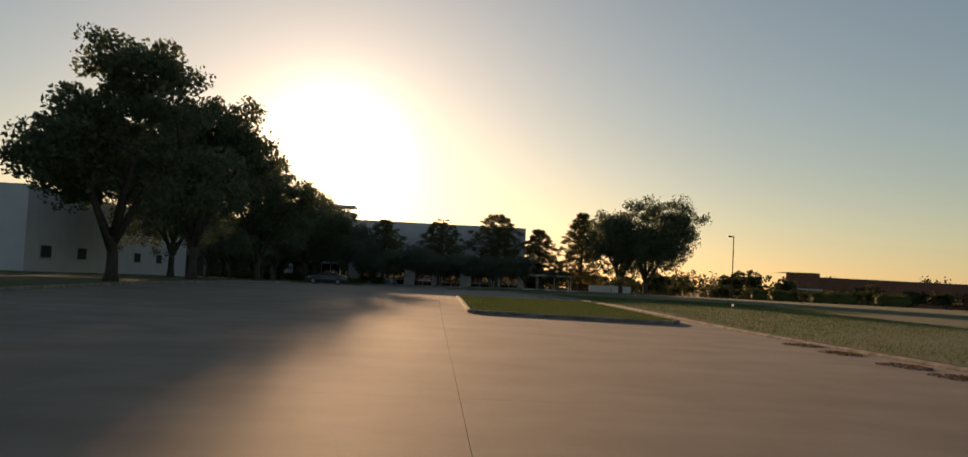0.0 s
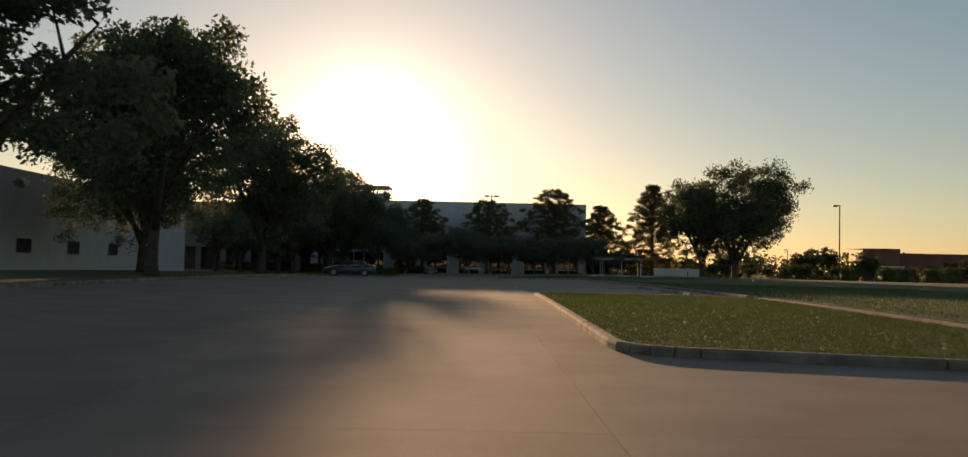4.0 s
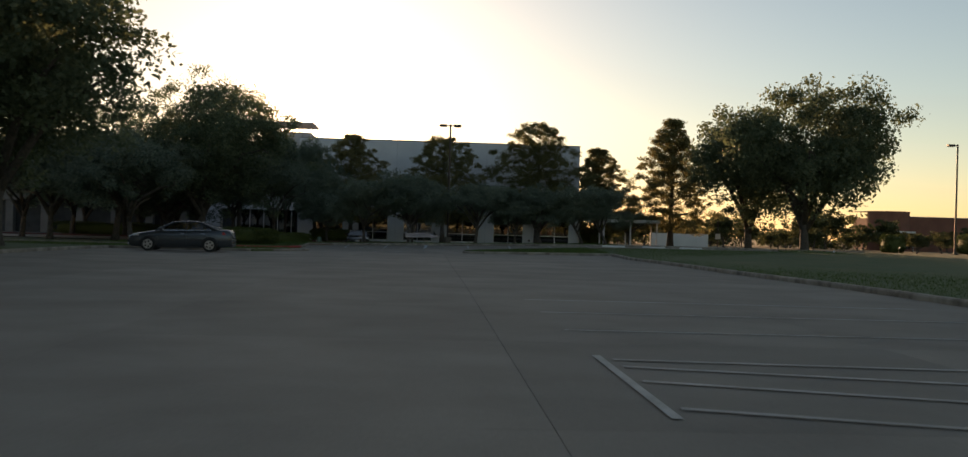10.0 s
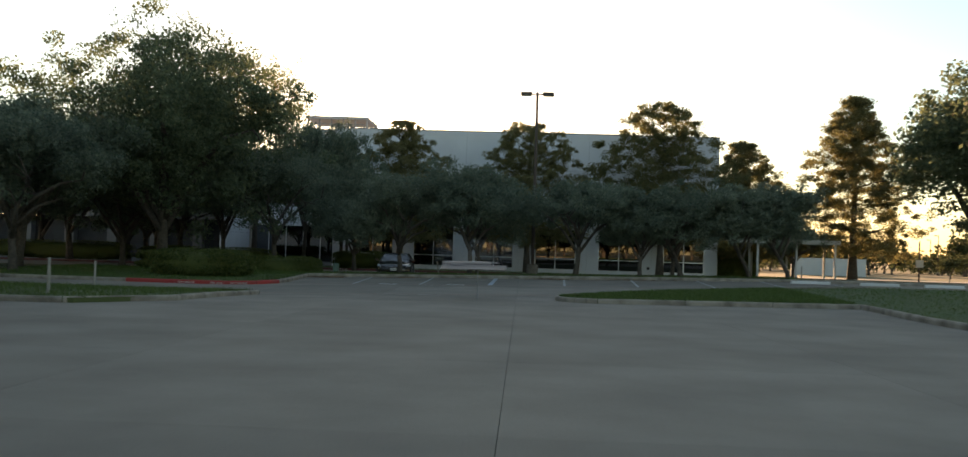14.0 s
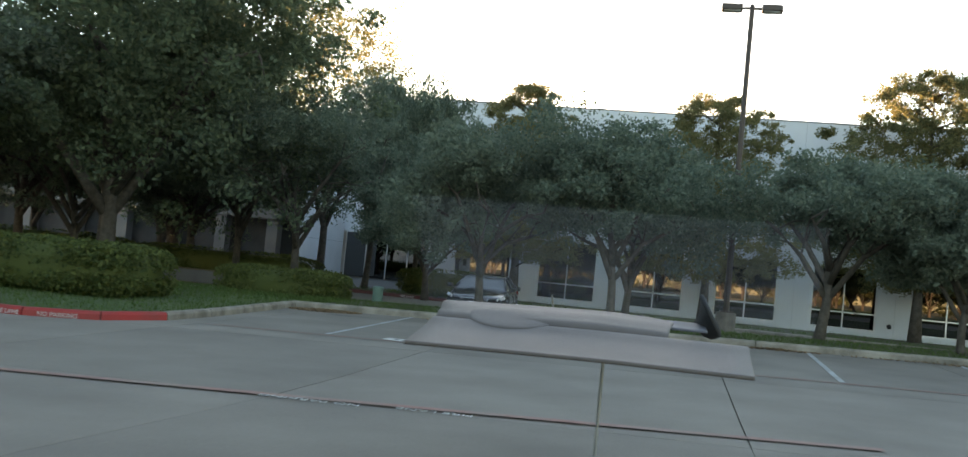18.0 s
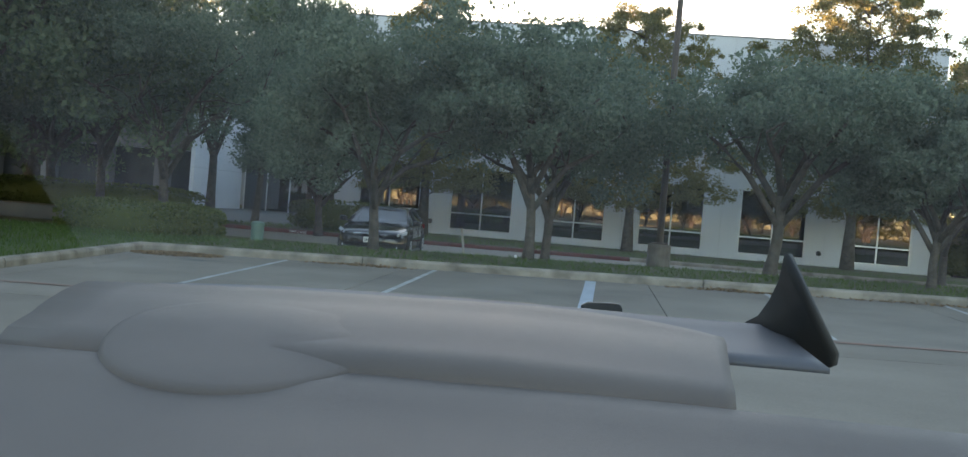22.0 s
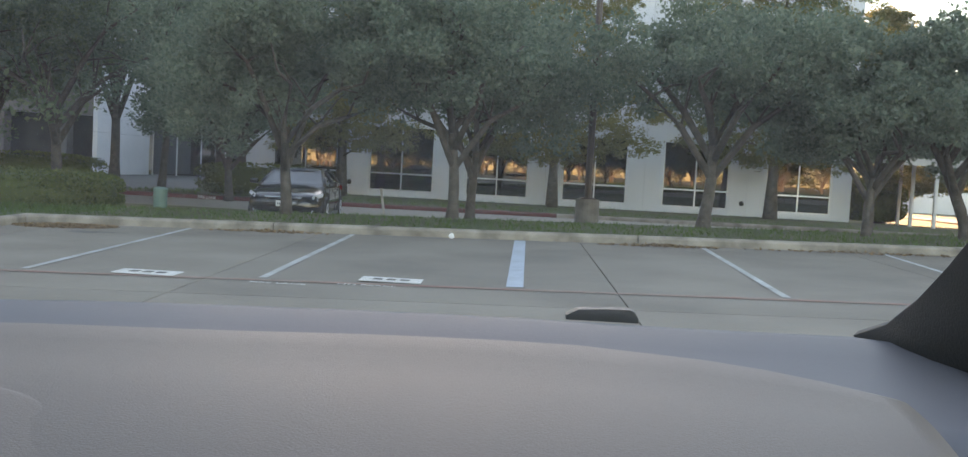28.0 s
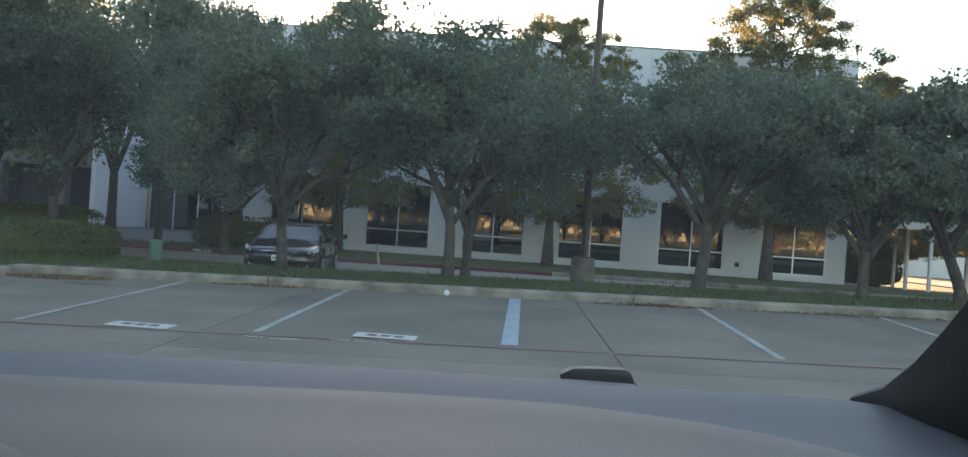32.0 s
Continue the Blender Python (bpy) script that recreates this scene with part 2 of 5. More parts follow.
GREEN_BOX = material("green_utility_paint", (0.16, 0.27, 0.22), (0.13, 0.22, 0.18), 4.0, 0.6, fine=0.2)
WOOD_POST = material("weathered_post", (0.45, 0.42, 0.36), (0.34, 0.31, 0.27), 6.0, 0.8, fine=0.3)
FENCE_WHITE = material("white_screen_wall", (0.72, 0.72, 0.70), (0.62, 0.62, 0.60), 0.3, 0.8, fine=0.15)
CANOPY = material("canopy_metal", (0.50, 0.49, 0.46), (0.42, 0.41, 0.38), 1.0, 0.6)
BLACK_PAINT = material("black_car_paint", (0.012, 0.012, 0.014), (0.016, 0.016, 0.018), 1.0, 0.12, spec=0.8)
GREY_PAINT = material("dark_grey_car_paint", (0.085, 0.095, 0.105), (0.075, 0.085, 0.095), 1.0, 0.25, metal=0.5)
CAR_GLASS = glass_material("car_glass", (0.12, 0.13, 0.135), 0.01, 0.2)
TYRE = material("tyre_rubber", (0.02, 0.02, 0.02), (0.03, 0.03, 0.03), 6.0, 0.9, bump=0.2)
RIM = material("alloy_rim", (0.55, 0.56, 0.58), (0.45, 0.46, 0.48), 5.0, 0.3, metal=0.9)
CHROME = material("chrome_trim", (0.75, 0.76, 0.78), (0.7, 0.7, 0.72), 5.0, 0.12, metal=1.0)
BLACK_PLASTIC = material("black_plastic", (0.018, 0.018, 0.02), (0.026, 0.026, 0.028), 8.0, 0.5, bump=0.1, bump_scale=300)
TAIL_RED = material("tail_lamp_red", (0.35, 0.015, 0.012), (0.25, 0.01, 0.01), 5.0, 0.2)
LAMP_CLEAR = material("headlamp_clear", (0.62, 0.64, 0.66), (0.5, 0.52, 0.54), 8.0, 0.1)
PLATE = material("number_plate_white", (0.75, 0.76, 0.76), (0.68, 0.69, 0.70), 8.0, 0.5)
PLATE_BAR = material("plate_bars", (0.07, 0.08, 0.12), (0.06, 0.07, 0.1), 8.0, 0.6)
DASH_GREY = material("dashboard_vinyl", (0.170, 0.138, 0.121), (0.132, 0.109, 0.098), 1.6, 0.52, bump=0.15, bump_scale=420, fine=0.2, spec=0.35)
COWL_GREY = material("cowl_blue_grey", (0.115, 0.115, 0.128), (0.095, 0.095, 0.108), 1.6, 0.6, bump=0.05, bump_scale=200, spec=0.35)
# Windscreen dust doubles as painted haze: it adds a pale veil over dark parts.
VEIL_FILM = bpy.data.materials.new("dusty_windscreen_veil")
VEIL_FILM.use_nodes = True
fn, fl = VEIL_FILM.node_tree.nodes, VEIL_FILM.node_tree.links
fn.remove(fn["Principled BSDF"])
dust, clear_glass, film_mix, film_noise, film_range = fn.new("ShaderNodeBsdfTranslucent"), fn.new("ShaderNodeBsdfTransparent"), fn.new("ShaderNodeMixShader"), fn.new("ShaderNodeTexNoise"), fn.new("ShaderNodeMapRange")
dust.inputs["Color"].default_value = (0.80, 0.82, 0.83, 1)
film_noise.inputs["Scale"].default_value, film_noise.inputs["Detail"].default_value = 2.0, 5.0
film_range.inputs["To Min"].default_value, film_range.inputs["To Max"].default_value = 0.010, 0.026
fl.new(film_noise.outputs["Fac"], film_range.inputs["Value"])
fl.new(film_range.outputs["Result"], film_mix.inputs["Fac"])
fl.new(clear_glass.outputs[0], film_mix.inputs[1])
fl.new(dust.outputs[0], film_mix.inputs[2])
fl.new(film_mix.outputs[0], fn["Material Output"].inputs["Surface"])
PILLAR_GREY = material("pillar_trim", (0.022, 0.023, 0.025), (0.016, 0.017, 0.018), 5.0, 0.7, bump=0.2, bump_scale=300)


# ---- mesh helpers ----
def part(name, bm, mat, parent=None, label="", smooth=False):
    me = bpy.data.meshes.new(name)
    bm.to_mesh(me)
    bm.free()
    me.materials.append(mat)
    if smooth:
        me.shade_smooth()
    ob = new(name, me)
    if parent is not None:
        ob.parent = parent
    return tagged(ob, label)


def from_arrays(name, verts, faces, mat, parent=None, smooth=False):
    me = bpy.data.meshes.new(name)
    me.from_pydata([tuple(v) for v in verts], [], [tuple(f) for f in faces])
    me.materials.append(mat)
    if smooth:
        me.shade_smooth()
    ob = new(name, me)
    if parent is not None:
        ob.parent = parent
    return ob


def empty(name, x, y, z, rz=0.0):
    ob = new(name)
    ob.empty_display_size = 0.2
    ob.matrix_basis = pose(x, y, z, 0, 0, rz)
    return ob


def box(x0, x1, y0, y1, z0, z1, bevel=0.0, bm=None):
    bm = bm or bmesh.new()
    r = bmesh.ops.create_cube(bm, size=1.0)
    for v in r["verts"]:
        v.co = Vector(((x0 + x1) / 2 + v.co.x * (x1 - x0), (y0 + y1) / 2 + v.co.y * (y1 - y0), (z0 + z1) / 2 + v.co.z * (z1 - z0)))
    if bevel:
        es = list({e for v in r["verts"] for e in v.link_edges})
        bmesh.ops.bevel(bm, geom=es, offset=bevel, segments=2, affect="EDGES", profile=0.5)
    return bm


def tube(points, radii, sides=8, bm=None, cap=True):
    """A tapered tube along points."""
    bm = bm or bmesh.new()
    rings = []
    for i, p in enumerate(points):
        p = Vector(p)
        d = (Vector(points[min(i + 1, len(points) - 1)]) - Vector(points[max(i - 1, 0)])).normalized()
        a = d.orthogonal().normalized() if abs(d.z) < 0.95 else Vector((1, 0, 0))
        a = (a - d * a.dot(d)).normalized()
        b = d.cross(a)
        rings.append([bm.verts.new(p + (a * math.cos(2 * math.pi * k / sides) + b * math.sin(2 * math.pi * k / sides)) * radii[i]) for k in range(sides)])
    for r0, r1 in zip(rings, rings[1:]):
        for k in range(sides):
            bm.faces.new((r0[k], r0[(k + 1) % sides], r1[(k + 1) % sides], r1[k]))
    if cap:
        bm.faces.new(rings[0][::-1])
        bm.faces.new(rings[-1])
    return bm


def extrude_profile(profile, x0, x1, axis="x", bm=None, bevel=0.0):
    """A closed profile of (a, b) swept from x0 to x1 along an axis; a is the other flat axis, b is z."""
    bm = bm or bmesh.new()
    def co(s, a, b):
        return (s, a, b) if axis == "x" else (a, s, b)
    n = len(profile)
    v0 = [bm.verts.new(co(x0, a, b)) for a, b in profile]
    v1 = [bm.verts.new(co(x1, a, b)) for a, b in profile]
    for k in range(n):
        bm.faces.new((v0[k], v0[(k + 1) % n], v1[(k + 1) % n], v1[k]))
    bm.faces.new(v0[::-1])
    bm.faces.new(v1)
    bmesh.ops.recalc_face_normals(bm, faces=bm.faces)
    return bm


# ---- ground ----
def smooth01(a, b, v):
    t = min(1.0, max(0.0, (v - a) / (b - a)))
    return t * t * (3 - 2 * t)


HEIGHTS = [(-400, -0.2), (-125, -0.09), (-94, -0.08), (-62, 0.16), (-36, 0.18), (-17, 0.08), (0, 0.0), (30, 0.0), (49, -0.40), (62, -0.38), (100, -0.6), (140, -1.1), (260, -1.6), (1500, -4.0), (5000, -10.0)]


def ground_z(x, y):
    """The lie of the land: a long gentle swell along the drive and a slight cross fall by the stalls."""
    for (a, za), (b, zb) in zip(HEIGHTS, HEIGHTS[1:]):
        if y <= b:
            z = za + (zb - za) * smooth01(a, b, y)
            break
    w = smooth01(-4, 7, y) * (1 - smooth01(23, 34, y))
    z += w * (0.021 * max(-10.0, min(14.0, x)) + 0.014 * max(-6.0, min(7.0, y - 12)))
    z -= 0.24 * smooth01(22.9, 24.0, y) * (1 - smooth01(29.0, 31.5, y))
    return z


LOT = (-15.5, 11.8)        # the lot's edges in x
PIECES = []                # slabs and kerbstones, made at the end


def sheet(name, x0, x1, y0, y1, step, mat, lift=0.0, keep=None):
    """A sheet that follows the land."""
    nx, ny = max(1, math.ceil((x1 - x0) / step)), max(1, math.ceil((y1 - y0) / step))
    vs = [(x0 + (x1 - x0) * i / nx, y0 + (y1 - y0) * j / ny) for j in range(ny + 1) for i in range(nx + 1)]
    fs = [(j * (nx + 1) + i, j * (nx + 1) + i + 1, (j + 1) * (nx + 1) + i + 1, (j + 1) * (nx + 1) + i) for j in range(ny) for i in range(nx)]
    if keep:
        fs = [f for f in fs if keep(*[sum(vs[k][c] for k in f) / 4 for c in (0, 1)])]
    return from_arrays(name, [(x, y, ground_z(x, y) + lift) for x, y in vs], fs, mat, smooth=True)


def far_ground():
    xs = sorted(set([-4500, -2500, -1200, -600, -300, -150, -90] + list(range(-60, 101, 4)) + [130, 180, 260, 400, 700, 1300, 2500, 4500]))
    ys = sorted(set([-4500, -2000, -900, -400, -250, -190, -160] + list(range(-140, 121, 4)) + [140, 170, 200, 260, 360, 600, 1100, 2200, 4800]))
    vs = [(x, y, ground_z(x, y) - 0.06) for y in ys for x in xs]
    nx = len(xs)
    fs = [(j * nx + i, j * nx + i + 1, (j + 1) * nx + i + 1, (j + 1) * nx + i) for j in range(len(ys) - 1) for i in range(nx - 1)]
    return tagged(from_arrays("ground", vs, fs, DRY_FIELD, smooth=True), "dry grassy ground reaching to the horizon", "ground", kind="structure")


far_ground()


def lawn(name, poly, lift, label, mat=None):
    """A raised bed of grass with a given outline: a top that follows the land and sides that go down into it."""
    bm = bmesh.new()
    pts = []
    for (ax, ay), (bx, by) in zip(poly, poly[1:] + poly[:1]):
        n = max(1, int(math.hypot(bx - ax, by - ay) / 3.0))
        pts += [(ax + (bx - ax) * k / n, ay + (by - ay) * k / n) for k in range(n)]
    top = [bm.verts.new((x, y, ground_z(x, y) + lift)) for x, y in pts]
    low = [bm.verts.new((x, y, ground_z(x, y) - 0.1)) for x, y in pts]
    for k in range(len(pts)):
        bm.faces.new((low[k], low[(k + 1) % len(pts)], top[(k + 1) % len(pts)], top[k]))
    f = bm.faces.new(top)
    bmesh.ops.triangulate(bm, faces=[f])
    bmesh.ops.recalc_face_normals(bm, faces=bm.faces)
    return tagged(part(name, bm, mat or GRASS_SOIL), label, "grass", kind="structure")


def rounded(cx, cy, r, a0, a1, n=6):
    return [(cx + r * math.cos(radians(a0 + (a1 - a0) * k / n)), cy + r * math.sin(radians(a0 + (a1 - a0) * k / n))) for k in range(n + 1)]


ISLAND_TIP = [(11.9, 1.5), (4.1, 1.27)] + rounded(4.27, 2.6, 1.33, 262, 148, 7)[1:] + [(3.75, 4.5), (4.95, 6.0), (6.6, 7.4), (9.2, 8.9), (11.9, 10.4)]
LAWN_EAST = [(12.1, -59.0), (120, -59.0), (120, 60), (66, 60), (60, 26), (30, 26), (28, 14.0), (17, 12.95), (12.1, 10.4)]
ISLAND_SOUTH = [(10.3, -85.2), (11.0, -83.6), (11.0, -62.5), (9.4, -60.4)] + rounded(4.3, -61.7, 1.5, 90, 180, 5) + [(2.75, -82.2)] + rounded(3.95, -82.4, 1.2, 180, 265, 5)[1:]
LAWN_SOUTH_EAST = [(12.2, -140), (120, -140), (120, -59.0), (12.2, -59.0)]
LAWN_WEST = [(-8.4, -6.2), (-6.9, -4.0), (-6.7, 2.5)] + rounded(-8.3, 2.5, 1.6, 0, 90, 5)[1:] + [(-16, 4.4), (-90, 5.0), (-90, -7.0), (-15.6, -7.0)]
STRIP_SOUTH_WEST = [(-15.6, -7.0), (-90, -7.0), (-90, -140), (-15.6, -140)]
CORNER_WEST = [(-90, 10.6), (-10.8, 10.6), (-8.9, 11.4), (-8.6, 13.0), (-8.8, 19.0), (-8.2, 19.4), (-8.2, 24.0), (-10.4, 26.0), (-90, 26.0)]
STRIP_NORTH = [(-8.2, 18.75), (36, 18.75), (36, 22.95), (-8.2, 22.95)]
FRONT_BED = [(-13, 31.2), (19, 31.2), (34, 31.2), (34, 51), (19, 51.0), (-13, 51.0)]
for nm, poly, lf, lb in (
        ("lawn_east", LAWN_EAST, 0.10, "mown green lawn beside the parking lot"),
        ("lawn_south_east", LAWN_SOUTH_EAST, 0.10, "mown green lawn beside the drive"),
        ("island_north", ISLAND_TIP, 0.13, "grassy kerbed island with a rounded end"),
        ("island_south", ISLAND_SOUTH, 0.12, "sunlit grassy kerbed island in the drive"),
        ("lawn_west", LAWN_WEST, 0.11, "kerbed grass bed beside the parking lot"),
        ("lawn_south_west", STRIP_SOUTH_WEST, 0.11, "shaded grass under the row of trees"),
        ("corner_west", CORNER_WEST, 0.11, "grass corner with clipped hedges behind a red kerb"),
        ("strip_north", STRIP_NORTH, 0.13, "narrow grass strip with trees behind the stalls"),
        ("front_bed", FRONT_BED, 0.07, "shaded grass in front of the white building")):
    lawn(nm, poly, lf, lb, WORN_GRASS if nm in ("strip_north", "front_bed") else None)
tagged(sheet("road_east", 28, 130, 60, 74, 6, ASPHALT, 0.02), "pale concrete side road beyond the lawn", "road", kind="structure")
tagged(sheet("pavement_north", -90, 60, 23.0, 31.0, 1, ASPHALT, -0.02), "shaded concrete lane in front of the white building", "road", kind="structure")
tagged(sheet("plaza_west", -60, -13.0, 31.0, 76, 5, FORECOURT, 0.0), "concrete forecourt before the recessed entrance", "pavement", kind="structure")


# ---- trees and hedges ----
def leaf_cloud(rng, centres, sizes, per, leaf, flat=0.0, droop=0.0):
    """Many small leaf quads round the given clump centres, as arrays of vertices and faces."""
    n = len(centres) * per
    c = np.repeat(centres, per, axis=0)
    s = np.repeat(sizes, per)[:, None]
    d = rng.normal(size=(n, 3))
    d /= np.linalg.norm(d, axis=1, keepdims=True) + 1e-9
    r = rng.random((n, 1)) ** 0.45
    off = d * r * s
    off[:, 2] *= 0.72
    p = c + off
    p[:, 2] -= droop * rng.random(n)
    a = rng.normal(size=(n, 3))
    a[:, 2] *= 1 - flat
    a /= np.linalg.norm(a, axis=1, keepdims=True) + 1e-9
    b = np.cross(a, rng.normal(size=(n, 3)))
    b /= np.linalg.norm(b, axis=1, keepdims=True) + 1e-9
    ln = leaf * (0.6 + 0.8 * rng.random((n, 1)))
    wd = ln * 0.52
    v = np.empty((n, 4, 3))
    v[:, 0] = p - a * ln * 0.5
    v[:, 1] = p + b * wd * 0.5
    v[:, 2] = p + a * ln * 0.5
    v[:, 3] = p - b * wd * 0.5
    return v.reshape(-1, 3), np.arange(n * 4).reshape(n, 4)


def leaf_mesh(name, v, f, mat, parent):
    me = bpy.data.meshes.new(name)
    me.vertices.add(len(v))
    me.vertices.foreach_set("co", v.astype(np.float32).ravel())
    me.loops.add(f.size)
    me.loops.foreach_set("vertex_index", f.astype(np.int32).ravel())
    me.polygons.add(len(f))
    me.polygons.foreach_set("loop_start", np.arange(0, f.size, 4, dtype=np.int32))
    me.update(calc_edges=True)
    me.materials.append(mat)
    ob = new(name, me)
    ob.parent = parent
    return ob


def tree(kind, seed, label, height, radius, clear, trunk_r, mat, leaf=0.22, clumps=150, per=45, conical=0.0, lean=0.0, open_crown=0.0, forks=4, lobe_count=16, fork=0.85, shape=None, crown_x=0.0, droop_rim=0.14):
    """A tree at the origin: tapered trunk, forking limbs, twigs that carry clumps of leaves."""
    rng = np.random.default_rng(seed)
    root = empty(kind, 0, 0, 0)
    tagged(root, label, "tree", "")
    mid = clear + (height - clear) * 0.5
    fork_z = clear * fork
    top = np.array([lean, 0, height * 0.93 if conical else mid])
    pts, rad = [], []
    for k in range(7):
        t = k / 6
        z = (height * 0.92 if conical else fork_z + (mid - fork_z) * 0.12) * t
        pts.append((lean * t + 0.12 * math.sin(seed + 3 * t) * t, 0.1 * math.cos(seed * 2 + 2.5 * t) * t, z - (0.15 if k == 0 else 0)))
        rad.append(trunk_r * (1.35 if k == 0 else 1.0 - (0.93 if conical else 0.4) * t))
    part("trunk", tube(pts, rad, 9), BARK, root, smooth=True)
    # clump centres in an uneven crown: a few lobes, each filled with clumps
    cs, sz = [], []
    ph = rng.random(6) * 6.28
    lobes = []
    while len(lobes) < lobe_count:
        d = rng.normal(size=3)
        d /= np.linalg.norm(d)
        u = 0.25 + 0.55 * rng.random()
        lobes.append((d[0] * u * radius, d[1] * u * radius, mid + d[2] * u * (height - clear) * 0.5, radius * (0.28 + 0.22 * rng.random())))
    def girth(h):
        if shape == "cone":
            return min(1.0, (1.03 - h) / 0.8) ** 0.75 * (0.75 + 0.25 * min(1.0, h / 0.15))
        return min(1.0, (1.03 - h) / 0.5) ** 0.65 * (0.72 + 0.28 * min(1.0, h / 0.2))

    if shape in ("column", "cone"):
        # boughs at uneven heights, each a loose spray; the tip stays open
        boughs = []
        for k in range(210):
            h = min(0.98, (k + 0.9 * rng.random()) / 210)
            az = k * 2.4 + 0.8 * rng.random()
            far = radius * girth(h) * (0.3 + 0.7 * rng.random())
            boughs.append((far * math.cos(az), far * math.sin(az), clear + h * (height - clear), radius * (0.09 + 0.12 * rng.random()) * (0.5 + 0.5 * girth(h)), h))
        while len(cs) < clumps:
            if rng.random() < 0.22:
                h = 0.8 * rng.random()
                az, far = 6.28 * rng.random(), radius * girth(h) * 0.55 * rng.random()
                cs.append((far * math.cos(az), far * math.sin(az), clear + h * (height - clear)))
                sz.append(0.3 + 0.3 * rng.random())
                continue
            lx, ly, lz, lr, h = boughs[rng.integers(len(boughs))]
            d = rng.normal(size=3)
            d *= rng.random() ** 0.4 * lr / np.linalg.norm(d)
            cs.append((lx + d[0], ly + d[1], min(height, lz + d[2] * 0.5 - 0.12 * (d[0] ** 2 + d[1] ** 2))))
            sz.append(0.18 + 0.34 * rng.random())
    while len(cs) < clumps:
        if conical:
            h = rng.random() ** 0.8
            z = clear + h * (height - clear)
            az = rng.random() * 6.28
            wide = radius * rng.random() ** 0.45 * max(0.08, min(1.0, 0.55 + 2.4 * h) * (1.12 - conical * h - 0.55 * max(0, h - 0.75) * 3)) * (0.74 + 0.36 * math.sin(h * 24 + ph[4] + 1.5 * math.sin(az + ph[1])))
            cs.append((lean * z / height + wide * math.cos(az), wide * math.sin(az), z))
        else:
            lx, ly, lz, lr = lobes[rng.integers(len(lobes))]
            d = rng.normal(size=3)
            d /= np.linalg.norm(d)
            u = rng.random() ** (0.4 + 0.3 * open_crown)
            x, y, z = lx + d[0] * u * lr, ly + d[1] * u * lr, lz + d[2] * u * lr * 0.8
            if z < clear - 0.15 * rng.random() * height or z > height:
                continue
            cs.append((lean * min(1, z / height + 0.2) + x, y, z))
        sz.append(radius * (0.07 + 0.12 * rng.random()) * (0.8 if conical else 1.0) + 0.1)
    cs, sz = np.array(cs), np.array(sz)
    if shape == "spread":
        # the crown evened out to its full spread and height
        mid_xy = (np.percentile(cs[:, :2], 3, axis=0) + np.percentile(cs[:, :2], 97, axis=0)) / 2
        half = (np.percentile(cs[:, :2], 97, axis=0) - np.percentile(cs[:, :2], 3, axis=0)) / 2
        cs[:, :2] = (cs[:, :2] - mid_xy) / half * (radius * 0.9) + np.array([crown_x, 0.0])
        lo, hi = np.percentile(cs[:, 2], 2), np.percentile(cs[:, 2], 98)
        cs[:, 2] = clear + 0.25 + (cs[:, 2] - lo) / (hi - lo) * (height - clear - 0.5)
        # the underside droops towards the rim, and a few shoots stand out of the outline
        low = np.clip((mid - cs[:, 2]) / (mid - clear), 0, 1)
        cs[:, 2] -= low * droop_rim * (height - clear) * ((cs[:, 0] - crown_x) ** 2 + cs[:, 1] ** 2) / radius ** 2
        shoots = rng.normal(size=(clumps // 14, 3))
        shoots /= np.linalg.norm(shoots, axis=1, keepdims=True)
        shoots[:, 2] = np.abs(shoots[:, 2]) * 1.1 - 0.2
        shoots = shoots * np.array([radius * 1.04, radius * 1.04, (height - clear) * 0.55]) * (0.88 + 0.2 * rng.random((len(shoots), 1))) + np.array([crown_x, 0, mid])
        cs, sz = np.concatenate([cs, shoots]), np.concatenate([sz, 0.2 + 0.09 * radius * (0.6 + 0.4 * rng.random(len(shoots)))])
    # limbs towards a few of the clumps
    if not conical:
        base = Vector(pts[-2])
        for k in range(forks):
            az = 2 * math.pi * (k + 0.35 * rng.random()) / forks + seed
            reach, rise = (0.78, 0.12 + 0.45 * rng.random()) if shape == "spread" else (0.62, 0.32 + 0.35 * rng.random())
            tip = Vector((lean + radius * reach * math.cos(az), radius * reach * math.sin(az), clear + (height - clear) * rise))
            start = Vector(pts[-2 - k % 3])
            m1 = start.lerp(tip, 0.35) + Vector((0, 0, 0.12 * height * 0.5))
            m2 = start.lerp(tip, 0.7) + Vector((0, 0, 0.10 * height * 0.5)) + Vector(rng.normal(size=3)) * 0.15
            bm = tube([start, m1, m2, tip], [trunk_r * 0.6, trunk_r * 0.48, trunk_r * 0.33, trunk_r * 0.1], 7)
            for q in range(5):
                s2 = (m1, m2, tip)[q % 3]
                near = cs[np.argsort(((cs - np.array(s2)) ** 2).sum(1))[q * 3 + 2]]
                e2 = Vector(near)
                tube([s2, s2.lerp(e2, 0.5) + Vector((0, 0, 0.12)), e2], [trunk_r * 0.2, trunk_r * 0.13, 0.012], 5, bm)
            part("limb", bm, BARK, root, smooth=True)
    else:
        for k in range(18):
            z = clear + (height - clear) * (k + rng.random()) / 19
            i = np.argmin((cs[:, 2] - z) ** 2 + 40 * rng.random(len(cs)))
            e2 = Vector(cs[i])
            s2 = Vector((lean * z / height, 0, max(clear * 0.7, e2.z - 0.6)))
